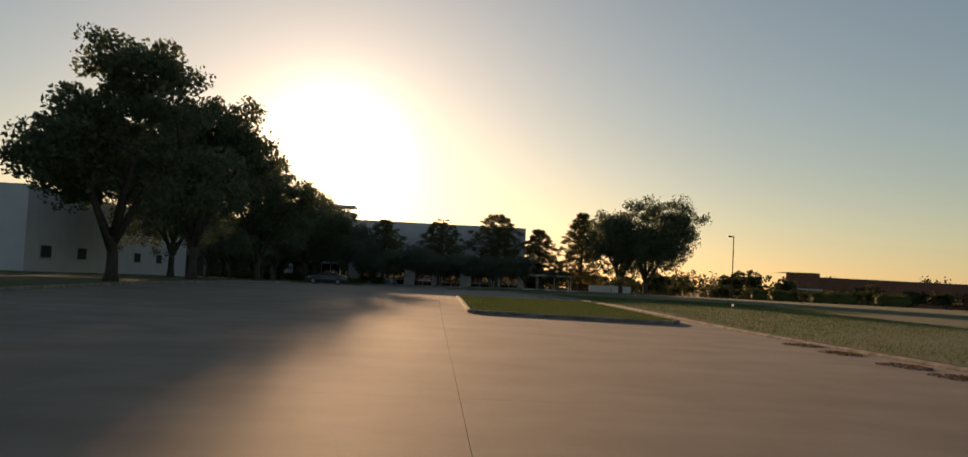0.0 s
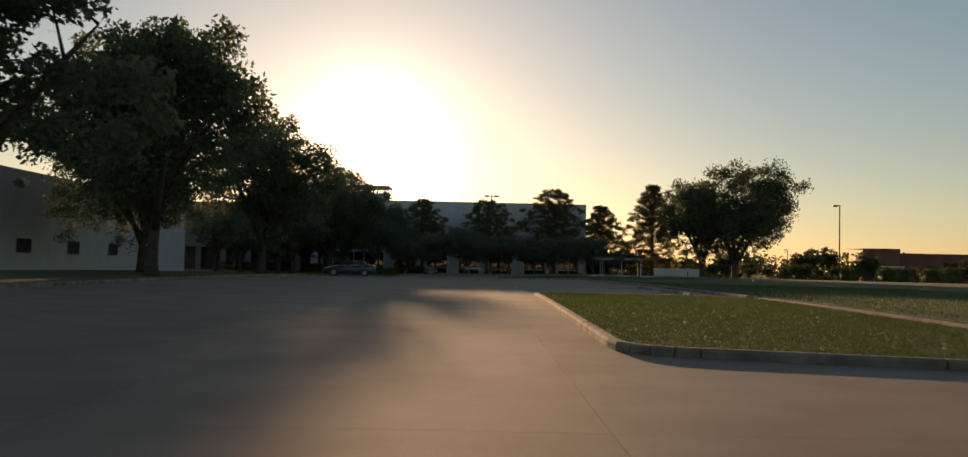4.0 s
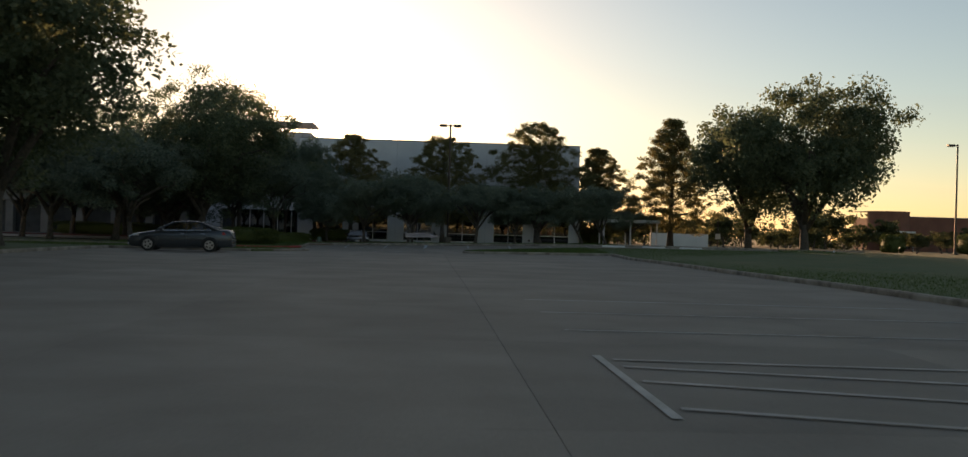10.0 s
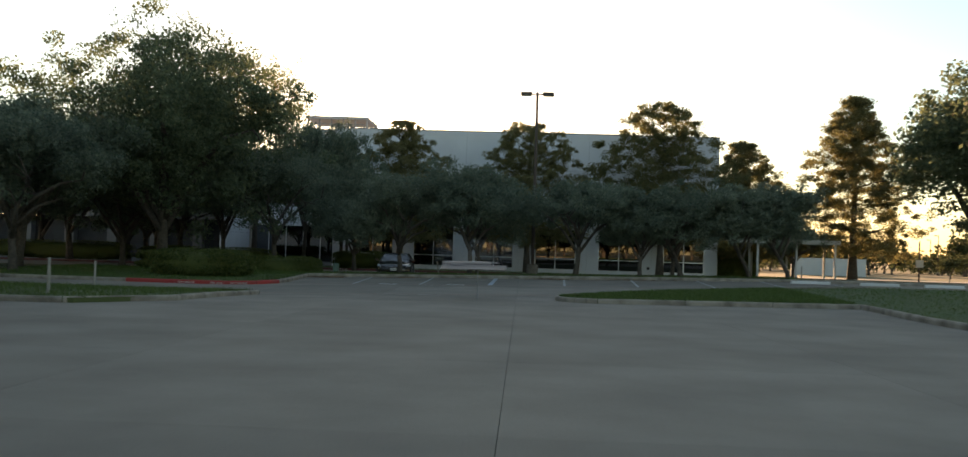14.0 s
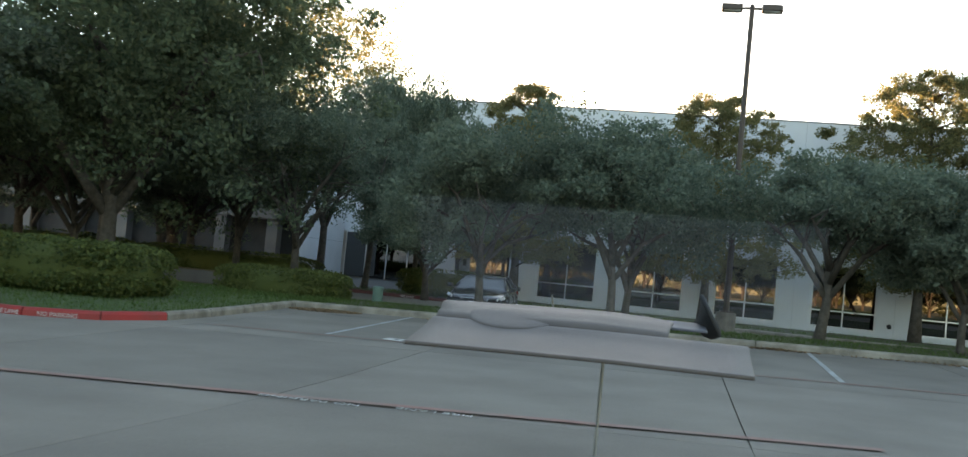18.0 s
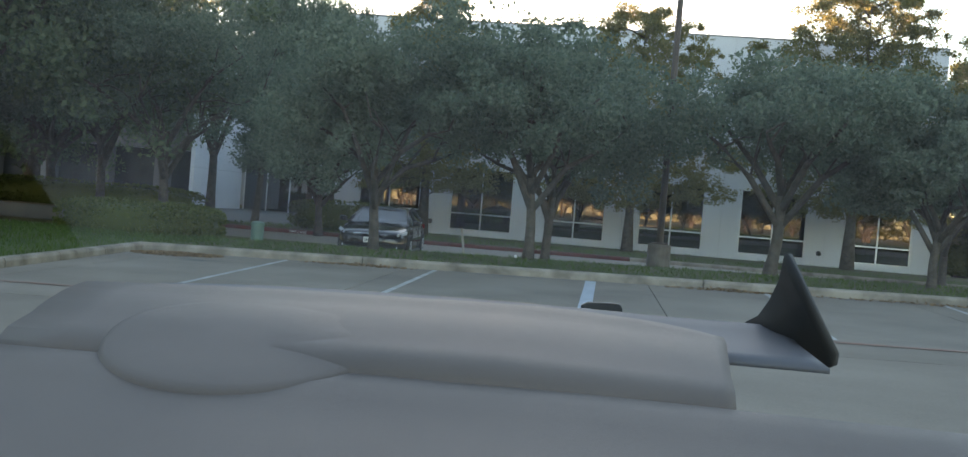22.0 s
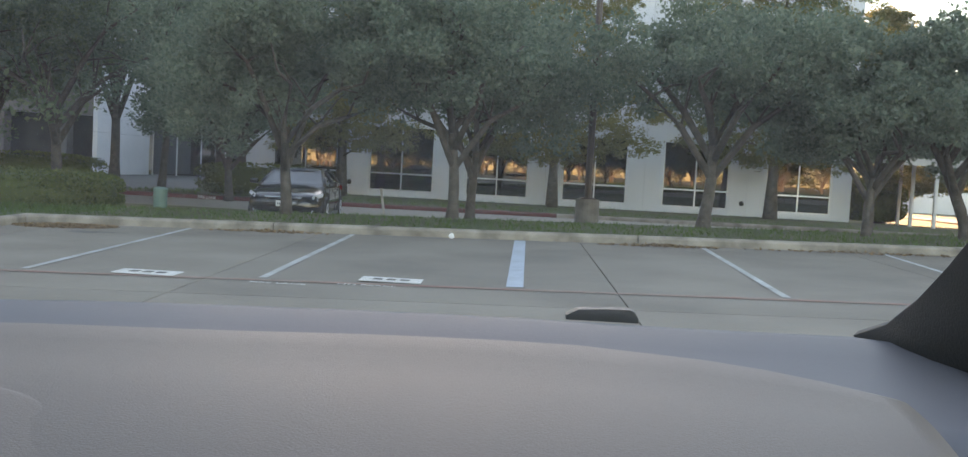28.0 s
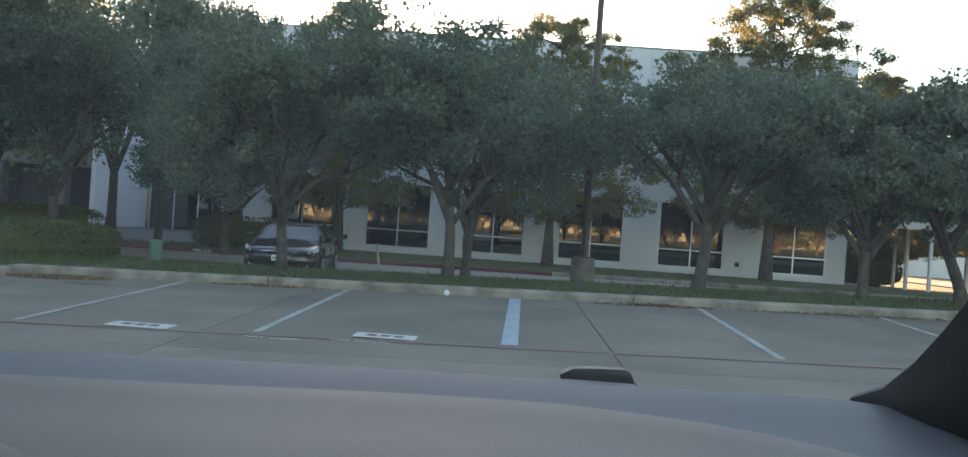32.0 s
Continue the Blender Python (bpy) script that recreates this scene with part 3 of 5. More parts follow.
            part("branch", tube([s2, s2.lerp(e2, 0.5) + Vector((0, 0, 0.2)), e2], [trunk_r * 0.22, trunk_r * 0.15, 0.015], 5), BARK, root, smooth=True)
    v, f = leaf_cloud(rng, cs, sz, per, leaf, droop=0.1)
    leaf_mesh("crown", v, f, mat, root)
    return root


def plant(src, x, y, rz=0.0, s=1.0, sz=None, dz=0.08, label=""):
    """A copy of a built tree, turned and grown to suit its place."""
    ob = copy_thing(src, pose(x, y, ground_z(x, y) + dz, 0, 0, rz))
    ob.scale = (s, s, sz or s)
    if label:
        tagged(ob, label)
    return ob


def put_tree(src, x, y, rz=0.0, s=1.0, sz=None, dz=0.08):
    src.matrix_basis = pose(x, y, ground_z(x, y) + dz, 0, 0, rz)
    src.scale = (s, s, sz or s)
    return src


# the row behind the stalls: low, broad, forking early
def pear(seed, label, height, radius, clear, x, y, rz=0.0, trunk_r=0.16, name="ornamental_tree", **more):
    return put_tree(tree(name, seed, label, height, radius, clear, trunk_r, LEAF_PEAR, 0.115, 300, 135, forks=7, fork=0.8, lobe_count=15, open_crown=0.2, shape="spread", **more), x, y, rz)


pear_a = pear(3, "broad low ornamental tree with grey-green leaves", 5.1, 2.55, 2.15, -4.6, 22.0, 0, 0.13, droop_rim=0.1)
pear_b = pear(8, "broad ornamental tree forking low, grey-green leaves", 5.7, 2.75, 2.65, -1.0, 22.6, 0, 0.135, crown_x=0.35, droop_rim=0.07)
plant(pear_a, -0.75, 26.0, 150, 1.05, 1.15)
pear_c = pear(14, "broad ornamental tree with a wide spreading crown", 5.0, 2.95, 2.6, 4.55, 22.5, 0, 0.15, lean=0.25, crown_x=0.3, droop_rim=0.06)
pear_e = pear(17, "small ornamental tree with an even low crown", 3.55, 1.75, 1.75, 7.8, 21.5, 0, 0.11)
pear_d = pear(21, "leaning ornamental tree with a crooked trunk", 4.6, 2.0, 2.1, 9.9, 21.5, 0, 0.14, "leaning_tree", lean=-0.55, crown_x=-0.2)
slant = pear(27, "small leaning tree with a dark slanted trunk", 4.7, 1.9, 2.1, 13.4, 21.5, 0, 0.12, "leaning_tree", lean=-0.85, crown_x=-0.9)
plant(slant, 15.4, 21.6, -12, 1.05, 1.0)
plant(pear_c, 10.6, 29.0, 80, 0.9, 0.88)
plant(pear_a, -8.6, 31.0, 80, 1.05, 0.85)

# tall trees before the facade and east of it
cyp_a = put_tree(tree("cypress_tree", 31, "tall feathery cypress tree before the white wall", 14.2, 6.2, 2.9, 0.27, LEAF_CYPRESS, 0.13, 1500, 80, conical=0.6, shape="column"), 12.3, 46.0, 0, 1.0, 0.945)
plant(cyp_a, 2.1, 45.4, 70, 0.88, 0.81)
cyp_w = put_tree(tree("cypress_tree", 34, "cypress tree with a thin sunlit tip", 14.2, 5.0, 2.9, 0.27, LEAF_CYPRESS, 0.13, 1200, 80, conical=0.6, shape="column"), -7.6, 44.6, 0, 0.95, 0.8)
cyp_b = put_tree(tree("cypress_tree", 37, "tall cypress tree with layered branches and gaps", 14.6, 5.4, 2.2, 0.3, LEAF_CYPRESS, 0.135, 1500, 80, conical=0.55, shape="cone"), 27.4, 47.5, 0, 1.15, 1.0)
plant(cyp_b, 20.6, 55.0, 100, 1.1, 0.8)
plant(pear_c, 22.5, 46.5, 60, 0.85, 0.85)

# oaks on the east lawn
oak_a = put_tree(tree("oak_tree", 41, "large dark oak with a wide ragged crown on the lawn", 13.6, 7.4, 3.0, 0.38, LEAF_OAK, 0.27, 460, 95, forks=6, open_crown=0.25), 35.0, 28.6, 0, 1.18, 1.22)
oak_b = put_tree(tree("oak_tree", 46, "dark oak with a rounded crown on the lawn", 12.4, 6.6, 2.8, 0.34, LEAF_OAK, 0.27, 420, 95, forks=5, open_crown=0.25), 32.6, 37.0, 30, 1.2, 1.12)

# trees along the west side
oak_c = put_tree(tree("oak_tree", 52, "large rounded oak shading the grass", 13.0, 6.5, 4.3, 0.36, LEAF_OAK, 0.2, 640, 125, forks=6, open_crown=0.1, lobe_count=24, shape="spread"), -18.4, 25.0, 0)
plant(oak_a, -18.6, -13.0, 130, 1.05, 1.1)
plant(oak_b, -18.5, -42.0, 250, 1.2, 1.3)
elm = put_tree(tree("leafy_tree", 58, "tall leafy tree beside the drive", 14.0, 6.0, 2.8, 0.34, LEAF_OAK, 0.3, 360, 90, forks=5, open_crown=0.3), -17.0, -66.0, 0, 1.15, 0.98)
plant(oak_c, -25.0, -82.0, 40, 0.85, 0.8)
plant(oak_c, -24.0, -28.0, 200, 0.9, 0.9)
pear(91, "ornamental tree with a clear forked trunk beside the entrance court", 7.4, 3.6, 3.5, -13.0, 28.7, 0, 0.17, crown_x=-1.2, droop_rim=0.1)
plant(pear_a, -10.3, 35.0, 200, 1.05, 1.3)
plant(pear_b, -17.5, 33.0, 120, 1.25, 1.25)
plant(pear_a, -21.5, 36.5, 20, 1.7, 1.5)
plant(pear_c, -13.6, 38.5, 40, 1.0, 2.0)
for x, y, rz, sc in ((-21.0, 14.2, 30, 1.5), (-28.0, 17.5, 140, 1.7), (-33.0, 24.5, 250, 1.8), (-26.8, 31.5, 75, 1.7), (-33.5, 37.0, 200, 1.9), (-22.2, 28.6, 310, 1.45)):
    plant(pear_a, x, y, rz, sc, sc * 0.95)
plant(pear_b, -27.0, 44.0, 60, 1.7, 1.4)
plant(pear_a, -34.0, 42.0, 60, 1.9, 1.6)
plant(pear_c, -24.0, 20.0, 60, 1.8, 1.72)
plant(oak_c, -24.5, 40.0, 300, 0.9, 0.85)
plant(oak_a, -31.0, 50.0, 20, 0.9, 0.85)
plant(pear_b, -10.8, 40.0, 30, 0.85, 1.72, label="tall dark dense tree beside the entrance court")
thin = put_tree(tree("thin_crowned_tree", 64, "tall tree with a sparse sunlit crown behind the others", 16.4, 3.9, 6.4, 0.26, LEAF_CYPRESS, 0.17, 420, 34, forks=6, open_crown=0.6, lobe_count=20, shape="spread"), -20.2, 49.5, 0)

# far trees
far_a = put_tree(tree("far_tree", 71, "distant rounded tree beyond the lawn", 9.0, 5.5, 1.2, 0.3, LEAF_FAR, 0.6, 90, 40, forks=3), 96, 178, 0)
for i, (x, y, s) in enumerate([(104, 186, 1.3), (78, 172, 0.7), (64, 160, 0.6), (86, 150, 0.55), (140, 214, 1.2), (118, 168, 0.6), (70, 210, 0.9), (52, 215, 1.0), (36, 225, 1.0), (90, 240, 1.1), (128, 150, 0.7), (146, 160, 0.6), (58, 150, 0.5), (50, 180, 0.7), (98, 128, 0.5), (110, 150, 0.5), (66, 118, 0.45), (76, 112, 0.4), (84, 124, 0.5), (58, 100, 0.35), (120, 138, 0.6), (48, 120, 0.4), (40, 140, 0.55), (46, 160, 0.6), (92, 108, 0.4), (34, 160, 0.7), (28, 180, 0.8)]):
    plant(far_a, x, y, i * 47, s, s * 0.92)


for i in range(22):
    plant(far_a, 30 + i * 6.4 + 2 * math.sin(i * 2.7), 176 + 22 * math.sin(i * 1.9), i * 53, 0.85 + 0.2 * math.sin(i * 2.1), 0.72 + 0.16 * math.sin(i * 3.3))


def far_scrub():
    """A low broken belt of brush behind the side road."""
    rng = np.random.default_rng(12)
    n = 1300
    x = 12 + 190 * rng.random(n)
    y = 206 + 26 * rng.random(n) + 8 * np.sin(x * 0.09)
    top = 4.2 + 2.2 * np.sin(x * 0.21) + 1.4 * np.sin(x * 0.53 + 1)
    z = np.array([ground_z(p, q) for p, q in zip(x, y)]) + 0.4 + rng.random(n) * np.maximum(1.5, top)
    v, f = leaf_cloud(rng, np.stack([x, y, z], 1), 1.0 + 1.1 * rng.random(n), 26, 0.75)
    return tagged(leaf_mesh("far_scrub", v, f, LEAF_FAR, None), "low belt of distant brush and small trees", "woods", kind="stuff")


far_scrub()


def far_woods():
    rng = np.random.default_rng(5)
    cs, sz = [], []
    for k in range(1500):
        a = radians(360 * rng.random())
        r = 330 + 60 * rng.random()
        x, y = r * math.sin(a), r * math.cos(a)
        for q in range(2):
            cs.append((x, y, ground_z(x, y) + 1 + rng.random() * (8 + 3.5 * math.sin(a * 40))))
            sz.append(2.5 + 2 * rng.random())
    v, f = leaf_cloud(rng, np.array(cs), np.array(sz), 14, 1.8)
    ob = leaf_mesh("far_woods", v, f, LEAF_FAR, None)
    return tagged(ob, "low line of distant woods on the horizon", "woods", kind="stuff")


far_woods()
for i in range(26):
    plant(far_a, -120 + i * 10 + 4 * math.sin(i * 2.3), -205 + 12 * math.sin(i * 1.7), i * 61, 1.1 + 0.3 * math.sin(i * 3.1), 1.25 + 0.3 * math.sin(i * 1.3))

for i in range(22):
    plant(far_a, -84 + i * 8 + 3 * math.cos(i * 2.1), -170 + 4 * math.cos(i * 1.3), i * 37, 1.3, 1.6)
for i in range(20):
    plant(far_a, -78 + i * 8 + 3 * math.sin(i * 2.9), -152 + 4 * math.sin(i * 1.9), i * 83, 1.15, 1.55 + 0.25 * math.sin(i * 2.3))


def hedge(name, x0, x1, y0, y1, h, seed, label, per=9000, leaf=0.1, mat=LEAF_HEDGE):
    """A clipped bush: a dense dark core and a shell of small leaves with an uneven top."""
    rng = np.random.default_rng(seed)
    cx, cy = (x0 + x1) / 2, (y0 + y1) / 2
    zb = ground_z(cx, cy) + 0.08
    root = empty(name, cx, cy, zb)
    tagged(root, label, "hedge")
    core = bmesh.new()
    bmesh.ops.create_icosphere(core, subdivisions=3, radius=1.0)
    for v in core.verts:
        p = v.co
        q = Vector([math.copysign(abs(c) ** 0.55, c) for c in p])
        wob = 1 + 0.05 * noise.noise(p * 3 + Vector((seed, 0, 0)))
        v.co = Vector((q.x * (x1 - x0) * 0.45 * wob, q.y * (y1 - y0) * 0.45 * wob, (q.z + 1) * h * 0.44 * wob))
    part("foliage_core", core, mat, root, smooth=True)
    d = rng.normal(size=(per, 3))
    d /= np.linalg.norm(d, axis=1, keepdims=True)
    d = np.sign(d) * np.abs(d) ** 0.55
    wob = 0.93 + 0.09 * rng.random((per, 1)) + 0.05 * np.sin(d[:, :1] * 5 + seed) * np.cos(d[:, 1:2] * 6)
    p = d * wob * np.array([(x1 - x0) / 2, (y1 - y0) / 2, h / 2])
    p[:, 2] = np.maximum(0.03, p[:, 2] + h / 2)
    v, f = leaf_cloud(rng, p, np.full(per, 0.05), 1, leaf)
    leaf_mesh("leaves", v, f, mat, root)
    return root


hedge("clipped_hedge", -14.9, -10.5, 13.6, 16.6, 1.2, 1, "long clipped green hedge on the grass corner", 16000)
hedge("clipped_hedge", -13.2, -9.1, 22.4, 25.0, 1.0, 2, "rounded yellow-green clipped hedge", 9000)
hedge("clipped_hedge", -18.2, -14.6, 20.4, 23.0, 0.95, 3, "rounded green clipped hedge", 9000)
hedge("clipped_hedge", -10.5, -6.6, 33.0, 35.0, 1.1, 4, "dark clipped hedge before the entrance", 5000)
hedge("clipped_hedge", -24.0, -14.5, 34.6, 36.2, 1.1, 14, "long dark hedge before the forecourt", 7000)
hedge("clipped_hedge", -36.0, -25.5, 37.6, 39.4, 1.3, 15, "long dark hedge before the forecourt", 7000)
hedge("tall_hedge", 18.2, 21.9, 53.5, 56.0, 2.2, 5, "tall dense hedge beside the building corner", 9000, 0.14)
hedge("dark_bush", 60, 64, 40, 44, 2.4, 6, "dark round bush on the far lawn", 3000, 0.25)
hedge("dark_bush", 72, 77, 52, 56, 2.6, 7, "dark round bush near the road", 3000, 0.25)
hedge("yellow_bush", 74, 77.5, 92, 95, 3.0, 8, "sunlit yellow-green bush by the road", 3000, 0.25)
hedge("dark_bush", 104, 112, 120, 126, 4.0, 9, "dark broad bush before the brick building", 3000, 0.35)
hedge("dark_bush", 118, 128, 122, 128, 4.2, 10, "dark broad bush before the brick building", 3000, 0.35)

# ---- the white building ----
FRONT, EAST, WEST, ROOF = 50.75, 17.6, -14.0, 11.15
building = empty("office_building", 0, 60, 0)
building.matrix_basis = Matrix.Identity(4)
tagged(building, "white tilt-wall office building with tall dark windows", "building")
WINDOWS = [(-12.35, -8.95), (-7.28, -3.92), (-2.22, 1.0), (2.78, 6.12), (7.95, 11.35), (13.25, 16.6)]
SILL, HEAD, WALL_T = -0.02, 3.35, 0.3
BASE = -0.7
# piers between the windows, wall above; each tilt-up panel a piece
edges = [WEST] + [v for w in WINDOWS for v in w] + [EAST]
for a, b in zip(edges[::2], edges[1::2]):
    cuts = [a] + [v for v in (-8.2, -3.1, 1.9, 7.0, 12.3) if a < v < b] + [b]
    for q, (c, d) in enumerate(zip(cuts, cuts[1:])):
        part("pier", box(c + (0.008 if q else 0), d - (0.008 if d < b else 0), FRONT, FRONT + WALL_T, BASE, HEAD), WALL_WHITE, building)
    if len(cuts) > 2:
        part("joint_filler", box(cuts[1] - 0.05, cuts[1] + 0.05, FRONT + 0.04, FRONT + WALL_T - 0.02, BASE, HEAD - 0.01), REVEAL, building)
panel_x = [WEST, -8.2, -3.1, 1.9, 7.0, 12.3, EAST]
for a, b in zip(panel_x, panel_x[1:]):
    for z0, z1 in ((HEAD, 4.9), (4.9, 8.1), (8.1, ROOF)):
        part("wall_panel", box(a + 0.008, b - 0.008, FRONT, FRONT + WALL_T, z0 + 0.008, z1 - 0.008), WALL_WHITE, building)
part("wall_backing", box(WEST + 0.05, EAST - 0.05, FRONT + 0.03, FRONT + WALL_T - 0.02, HEAD + 0.02, ROOF - 0.05), REVEAL, building)
for (a, b) in WINDOWS:
    win = part("window", box(a + 0.0, b - 0.0, FRONT + 0.05, FRONT + 0.10, SILL - 0.38, SILL - 0.001), WALL_WHITE, building, "tall dark glass window in a pale frame")
    for x0, x1, z0, z1 in ((a, a + 0.07, SILL, HEAD), (b - 0.07, b, SILL, HEAD), (a + 0.07, b - 0.07, SILL, SILL + 0.07), (a + 0.07, b - 0.07, HEAD - 0.07, HEAD), ((a + b) / 2 - 0.035, (a + b) / 2 + 0.035, SILL + 0.07, HEAD - 0.07), (a + 0.07, b - 0.07, 0.85, 0.92)):
        part("frame", box(x0, x1, FRONT + 0.06, FRONT + 0.16, z0, z1), ALU, win)
    for x0, x1 in ((a + 0.07, (a + b) / 2 - 0.035), ((a + b) / 2 + 0.035, b - 0.07)):
        for z0, z1 in ((SILL + 0.07, 0.85), (0.92, HEAD - 0.07)):
            part("pane", box(x0, x1, FRONT + 0.10, FRONT + 0.112, z0, z1), WINDOW_GLASS, win)
# upper windows, seen between the tree tops
for (a, b) in ((-7.0, -4.2), (-2.0, 0.8), (3.0, 5.9)):
    win = part("upper_window", box(a, b, FRONT - 0.012, FRONT - 0.002, 6.3, 7.5), WALL_GREY, building, "pale recessed upper panel")
part("east_wall", box(EAST - WALL_T, EAST, FRONT + WALL_T + 0.002, 100, BASE, ROOF), WALL_WHITE, building)
part("west_wall", box(WEST, WEST + WALL_T, FRONT + WALL_T + 0.002, 71.8, BASE, ROOF), WALL_WHITE, building)
part("rear_wall", box(-60, EAST, 100.002, 100.3, BASE, ROOF), WALL_GREY, building)
part("roof", box(WEST + WALL_T, EAST - WALL_T - 0.002, FRONT + WALL_T + 0.002, 100, ROOF - 0.9, ROOF - 0.6), ROOFING, building)
part("coping", box(WEST - 0.03, EAST + 0.03, FRONT - 0.03, FRONT + WALL_T + 0.03, ROOF + 0.002, ROOF + 0.09, 0.01), COPING, building)
part("coping", box(EAST - WALL_T - 0.03, EAST + 0.03, FRONT + WALL_T + 0.032, 100.3, ROOF + 0.002, ROOF + 0.09, 0.01), COPING, building)
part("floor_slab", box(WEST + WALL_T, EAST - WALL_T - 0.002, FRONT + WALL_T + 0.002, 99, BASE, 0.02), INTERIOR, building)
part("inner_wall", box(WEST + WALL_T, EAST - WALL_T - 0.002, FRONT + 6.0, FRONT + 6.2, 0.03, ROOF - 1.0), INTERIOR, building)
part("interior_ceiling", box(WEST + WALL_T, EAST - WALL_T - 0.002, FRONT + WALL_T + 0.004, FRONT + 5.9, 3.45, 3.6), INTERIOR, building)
# mechanical penthouse
pent = part("penthouse", box(-22.6, -16.2, 77.4, 84, ROOF - 0.6, 14.3), WALL_GREY, building, "rooftop equipment screen")
for k in range(6):
    for y in (77.2, 83.6):
        part("screen_post", box(-22.6 + k * 1.32, -22.48 + k * 1.32, y, y + 0.198, ROOF - 0.6, 15.4), COPING, pent)
part("screen_rail", box(-22.6, -15.9, 77.22, 77.38, 14.8, 14.9), COPING, pent)
part("screen_roof", box(-22.8, -15.8, 77.0, 84.2, 15.402, 15.68), WALL_GREY, pent)
# recessed entrance and west wing
WING_E, WING_S = -27.0, 62.6
part("entrance_wall", box(WING_E, WEST, 71.5, 71.8, 3.4, ROOF), WALL_WHITE, building)
for k in range(7):
    x0 = WING_E + 0.2 + k * 1.82
    door = part("entrance_glazing", box(x0, x0 + 0.09, 71.52, 71.66, -0.4, 3.4), ALU, building, "tall glazed entrance bay")
    part("pane", box(x0 + 0.09, x0 + 1.82, 71.56, 71.575, -0.35, 3.3), WINDOW_GLASS, door)
    part("frame", box(x0 + 0.09, x0 + 1.82, 71.54, 71.62, 3.302, 3.396), ALU, door)
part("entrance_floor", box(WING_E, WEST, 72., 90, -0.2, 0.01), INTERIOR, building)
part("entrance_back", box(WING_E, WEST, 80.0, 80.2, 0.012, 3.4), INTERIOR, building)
part("entrance_roof", box(WING_E + 0.002, WEST - 0.002, 71.804, 100, ROOF - 0.9, ROOF - 0.6), ROOFING, building)
wing_z = [BASE, 2.4, 4.8, 7.2, 9.4, ROOF]
for z0, z1 in zip(wing_z, wing_z[1:]):
    for y0, y1 in ((WING_S, 67.2), (67.2, 71.49)):
        part("wing_panel", box(WING_E - WALL_T, WING_E, y0 + 0.006, y1 - 0.006, z0 + 0.012, z1 - 0.012), WALL_WHITE, building)
part("wing_backing", box(WING_E - WALL_T + 0.03, WING_E - 0.02, WING_S + 0.02, 71.48, BASE, ROOF - 0.02), REVEAL, building)
# Wing front, columns and soffit carry the porch's shade in their colour.
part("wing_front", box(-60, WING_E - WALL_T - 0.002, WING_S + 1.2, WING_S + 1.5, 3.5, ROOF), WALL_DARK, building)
# Near-black sheet painted as the shade behind the porch columns.
part("wing_porch_shade", box(-60, WING_E - WALL_T - 0.002, WING_S + 1.6, WING_S + 1.8, BASE, 3.49), INTERIOR, building)
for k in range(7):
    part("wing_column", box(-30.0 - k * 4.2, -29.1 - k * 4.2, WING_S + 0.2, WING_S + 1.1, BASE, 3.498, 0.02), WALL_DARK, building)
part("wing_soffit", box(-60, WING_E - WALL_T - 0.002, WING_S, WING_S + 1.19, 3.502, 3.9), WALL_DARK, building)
part("wing_roof", box(-60, WING_E - WALL_T - 0.002, WING_S + 1.502, 100, ROOF - 0.9, ROOF - 0.6), ROOFING, building)
for x in (-8.3, 12.05):
    bib = part("wall_drain", tube([(x, FRONT + 0.02, 0.35), (x, FRONT - 0.08, 0.33), (x, FRONT - 0.12, 0.27)], [0.13, 0.12, 0.12], 10), BLACK_PLASTIC, building, "dark round drain outlet", True)

# ---- white hall west of the drive ----
hall = empty("white_hall", -32, -16, 0)
hall.matrix_basis = Matrix.Identity(4)
tagged(hall, "long white building behind the row of trees", "building")
for k in range(6):
    y0 = -42 + k * 8.4
    part("wall_panel", box(-32.3, -32.0, y0 + 0.01, y0 + 8.39, -0.4, 7.4), WALL_WHITE, hall)
part("north_wall", box(-62, -32.302, 8.1, 8.39, -0.4, 7.4), WALL_WHITE, hall)
part("south_wall", box(-62, -32.302, -42, -41.7, -0.4, 7.4), WALL_WHITE, hall)
part("roof", box(-62, -32.302, -41.698, 8.098, 6.8, 7.0), ROOFING, hall)
for k in range(5):
    y0 = -39 + k * 8.4
    w = part("window", box(-31.998, -31.95, y0, y0 + 2.4, 1.4, 2.6), ALU, hall)
    part("pane", box(-31.948, -31.93, y0 + 0.1, y0 + 2.3, 1.5, 2.5), INTERIOR, w)

# ---- brick building far off ----
brick = empty("brick_building", 124, 199, -1.4)
tagged(brick, "low red brick building with a rounded corner and white canopy", "building")
bm = bmesh.new()
ring0, ring1 = [], []
for k in range(17):
    a = radians(180 + 180 * k / 16)
    ring0.append(bm.verts.new((5.8 + 5.8 * math.cos(a), 6 + 6 * math.sin(a), 0)))
    ring1.append(bm.verts.new((5.8 + 5.8 * math.cos(a), 6 + 6 * math.sin(a), 11.0)))
for k in range(16):
    bm.faces.new((ring0[k], ring0[k + 1], ring1[k + 1], ring1[k]))
bm.faces.new(ring1 + [bm.verts.new((11.6, 20, 11.0)), bm.verts.new((0, 20, 11.0))])
part("rounded_wall", bm, BRICK, brick)
part("wall", box(11.7, 110, 5, 40, 0, 9.6), BRICK, brick)
part("coping", box(11.6, 110.1, 4.9, 5.2, 9.602, 9.8), COPING, brick)
part("canopy", box(0.2, 10, -2.0, 2.2, 5.0, 5.5, 0.05), FENCE_WHITE, brick)
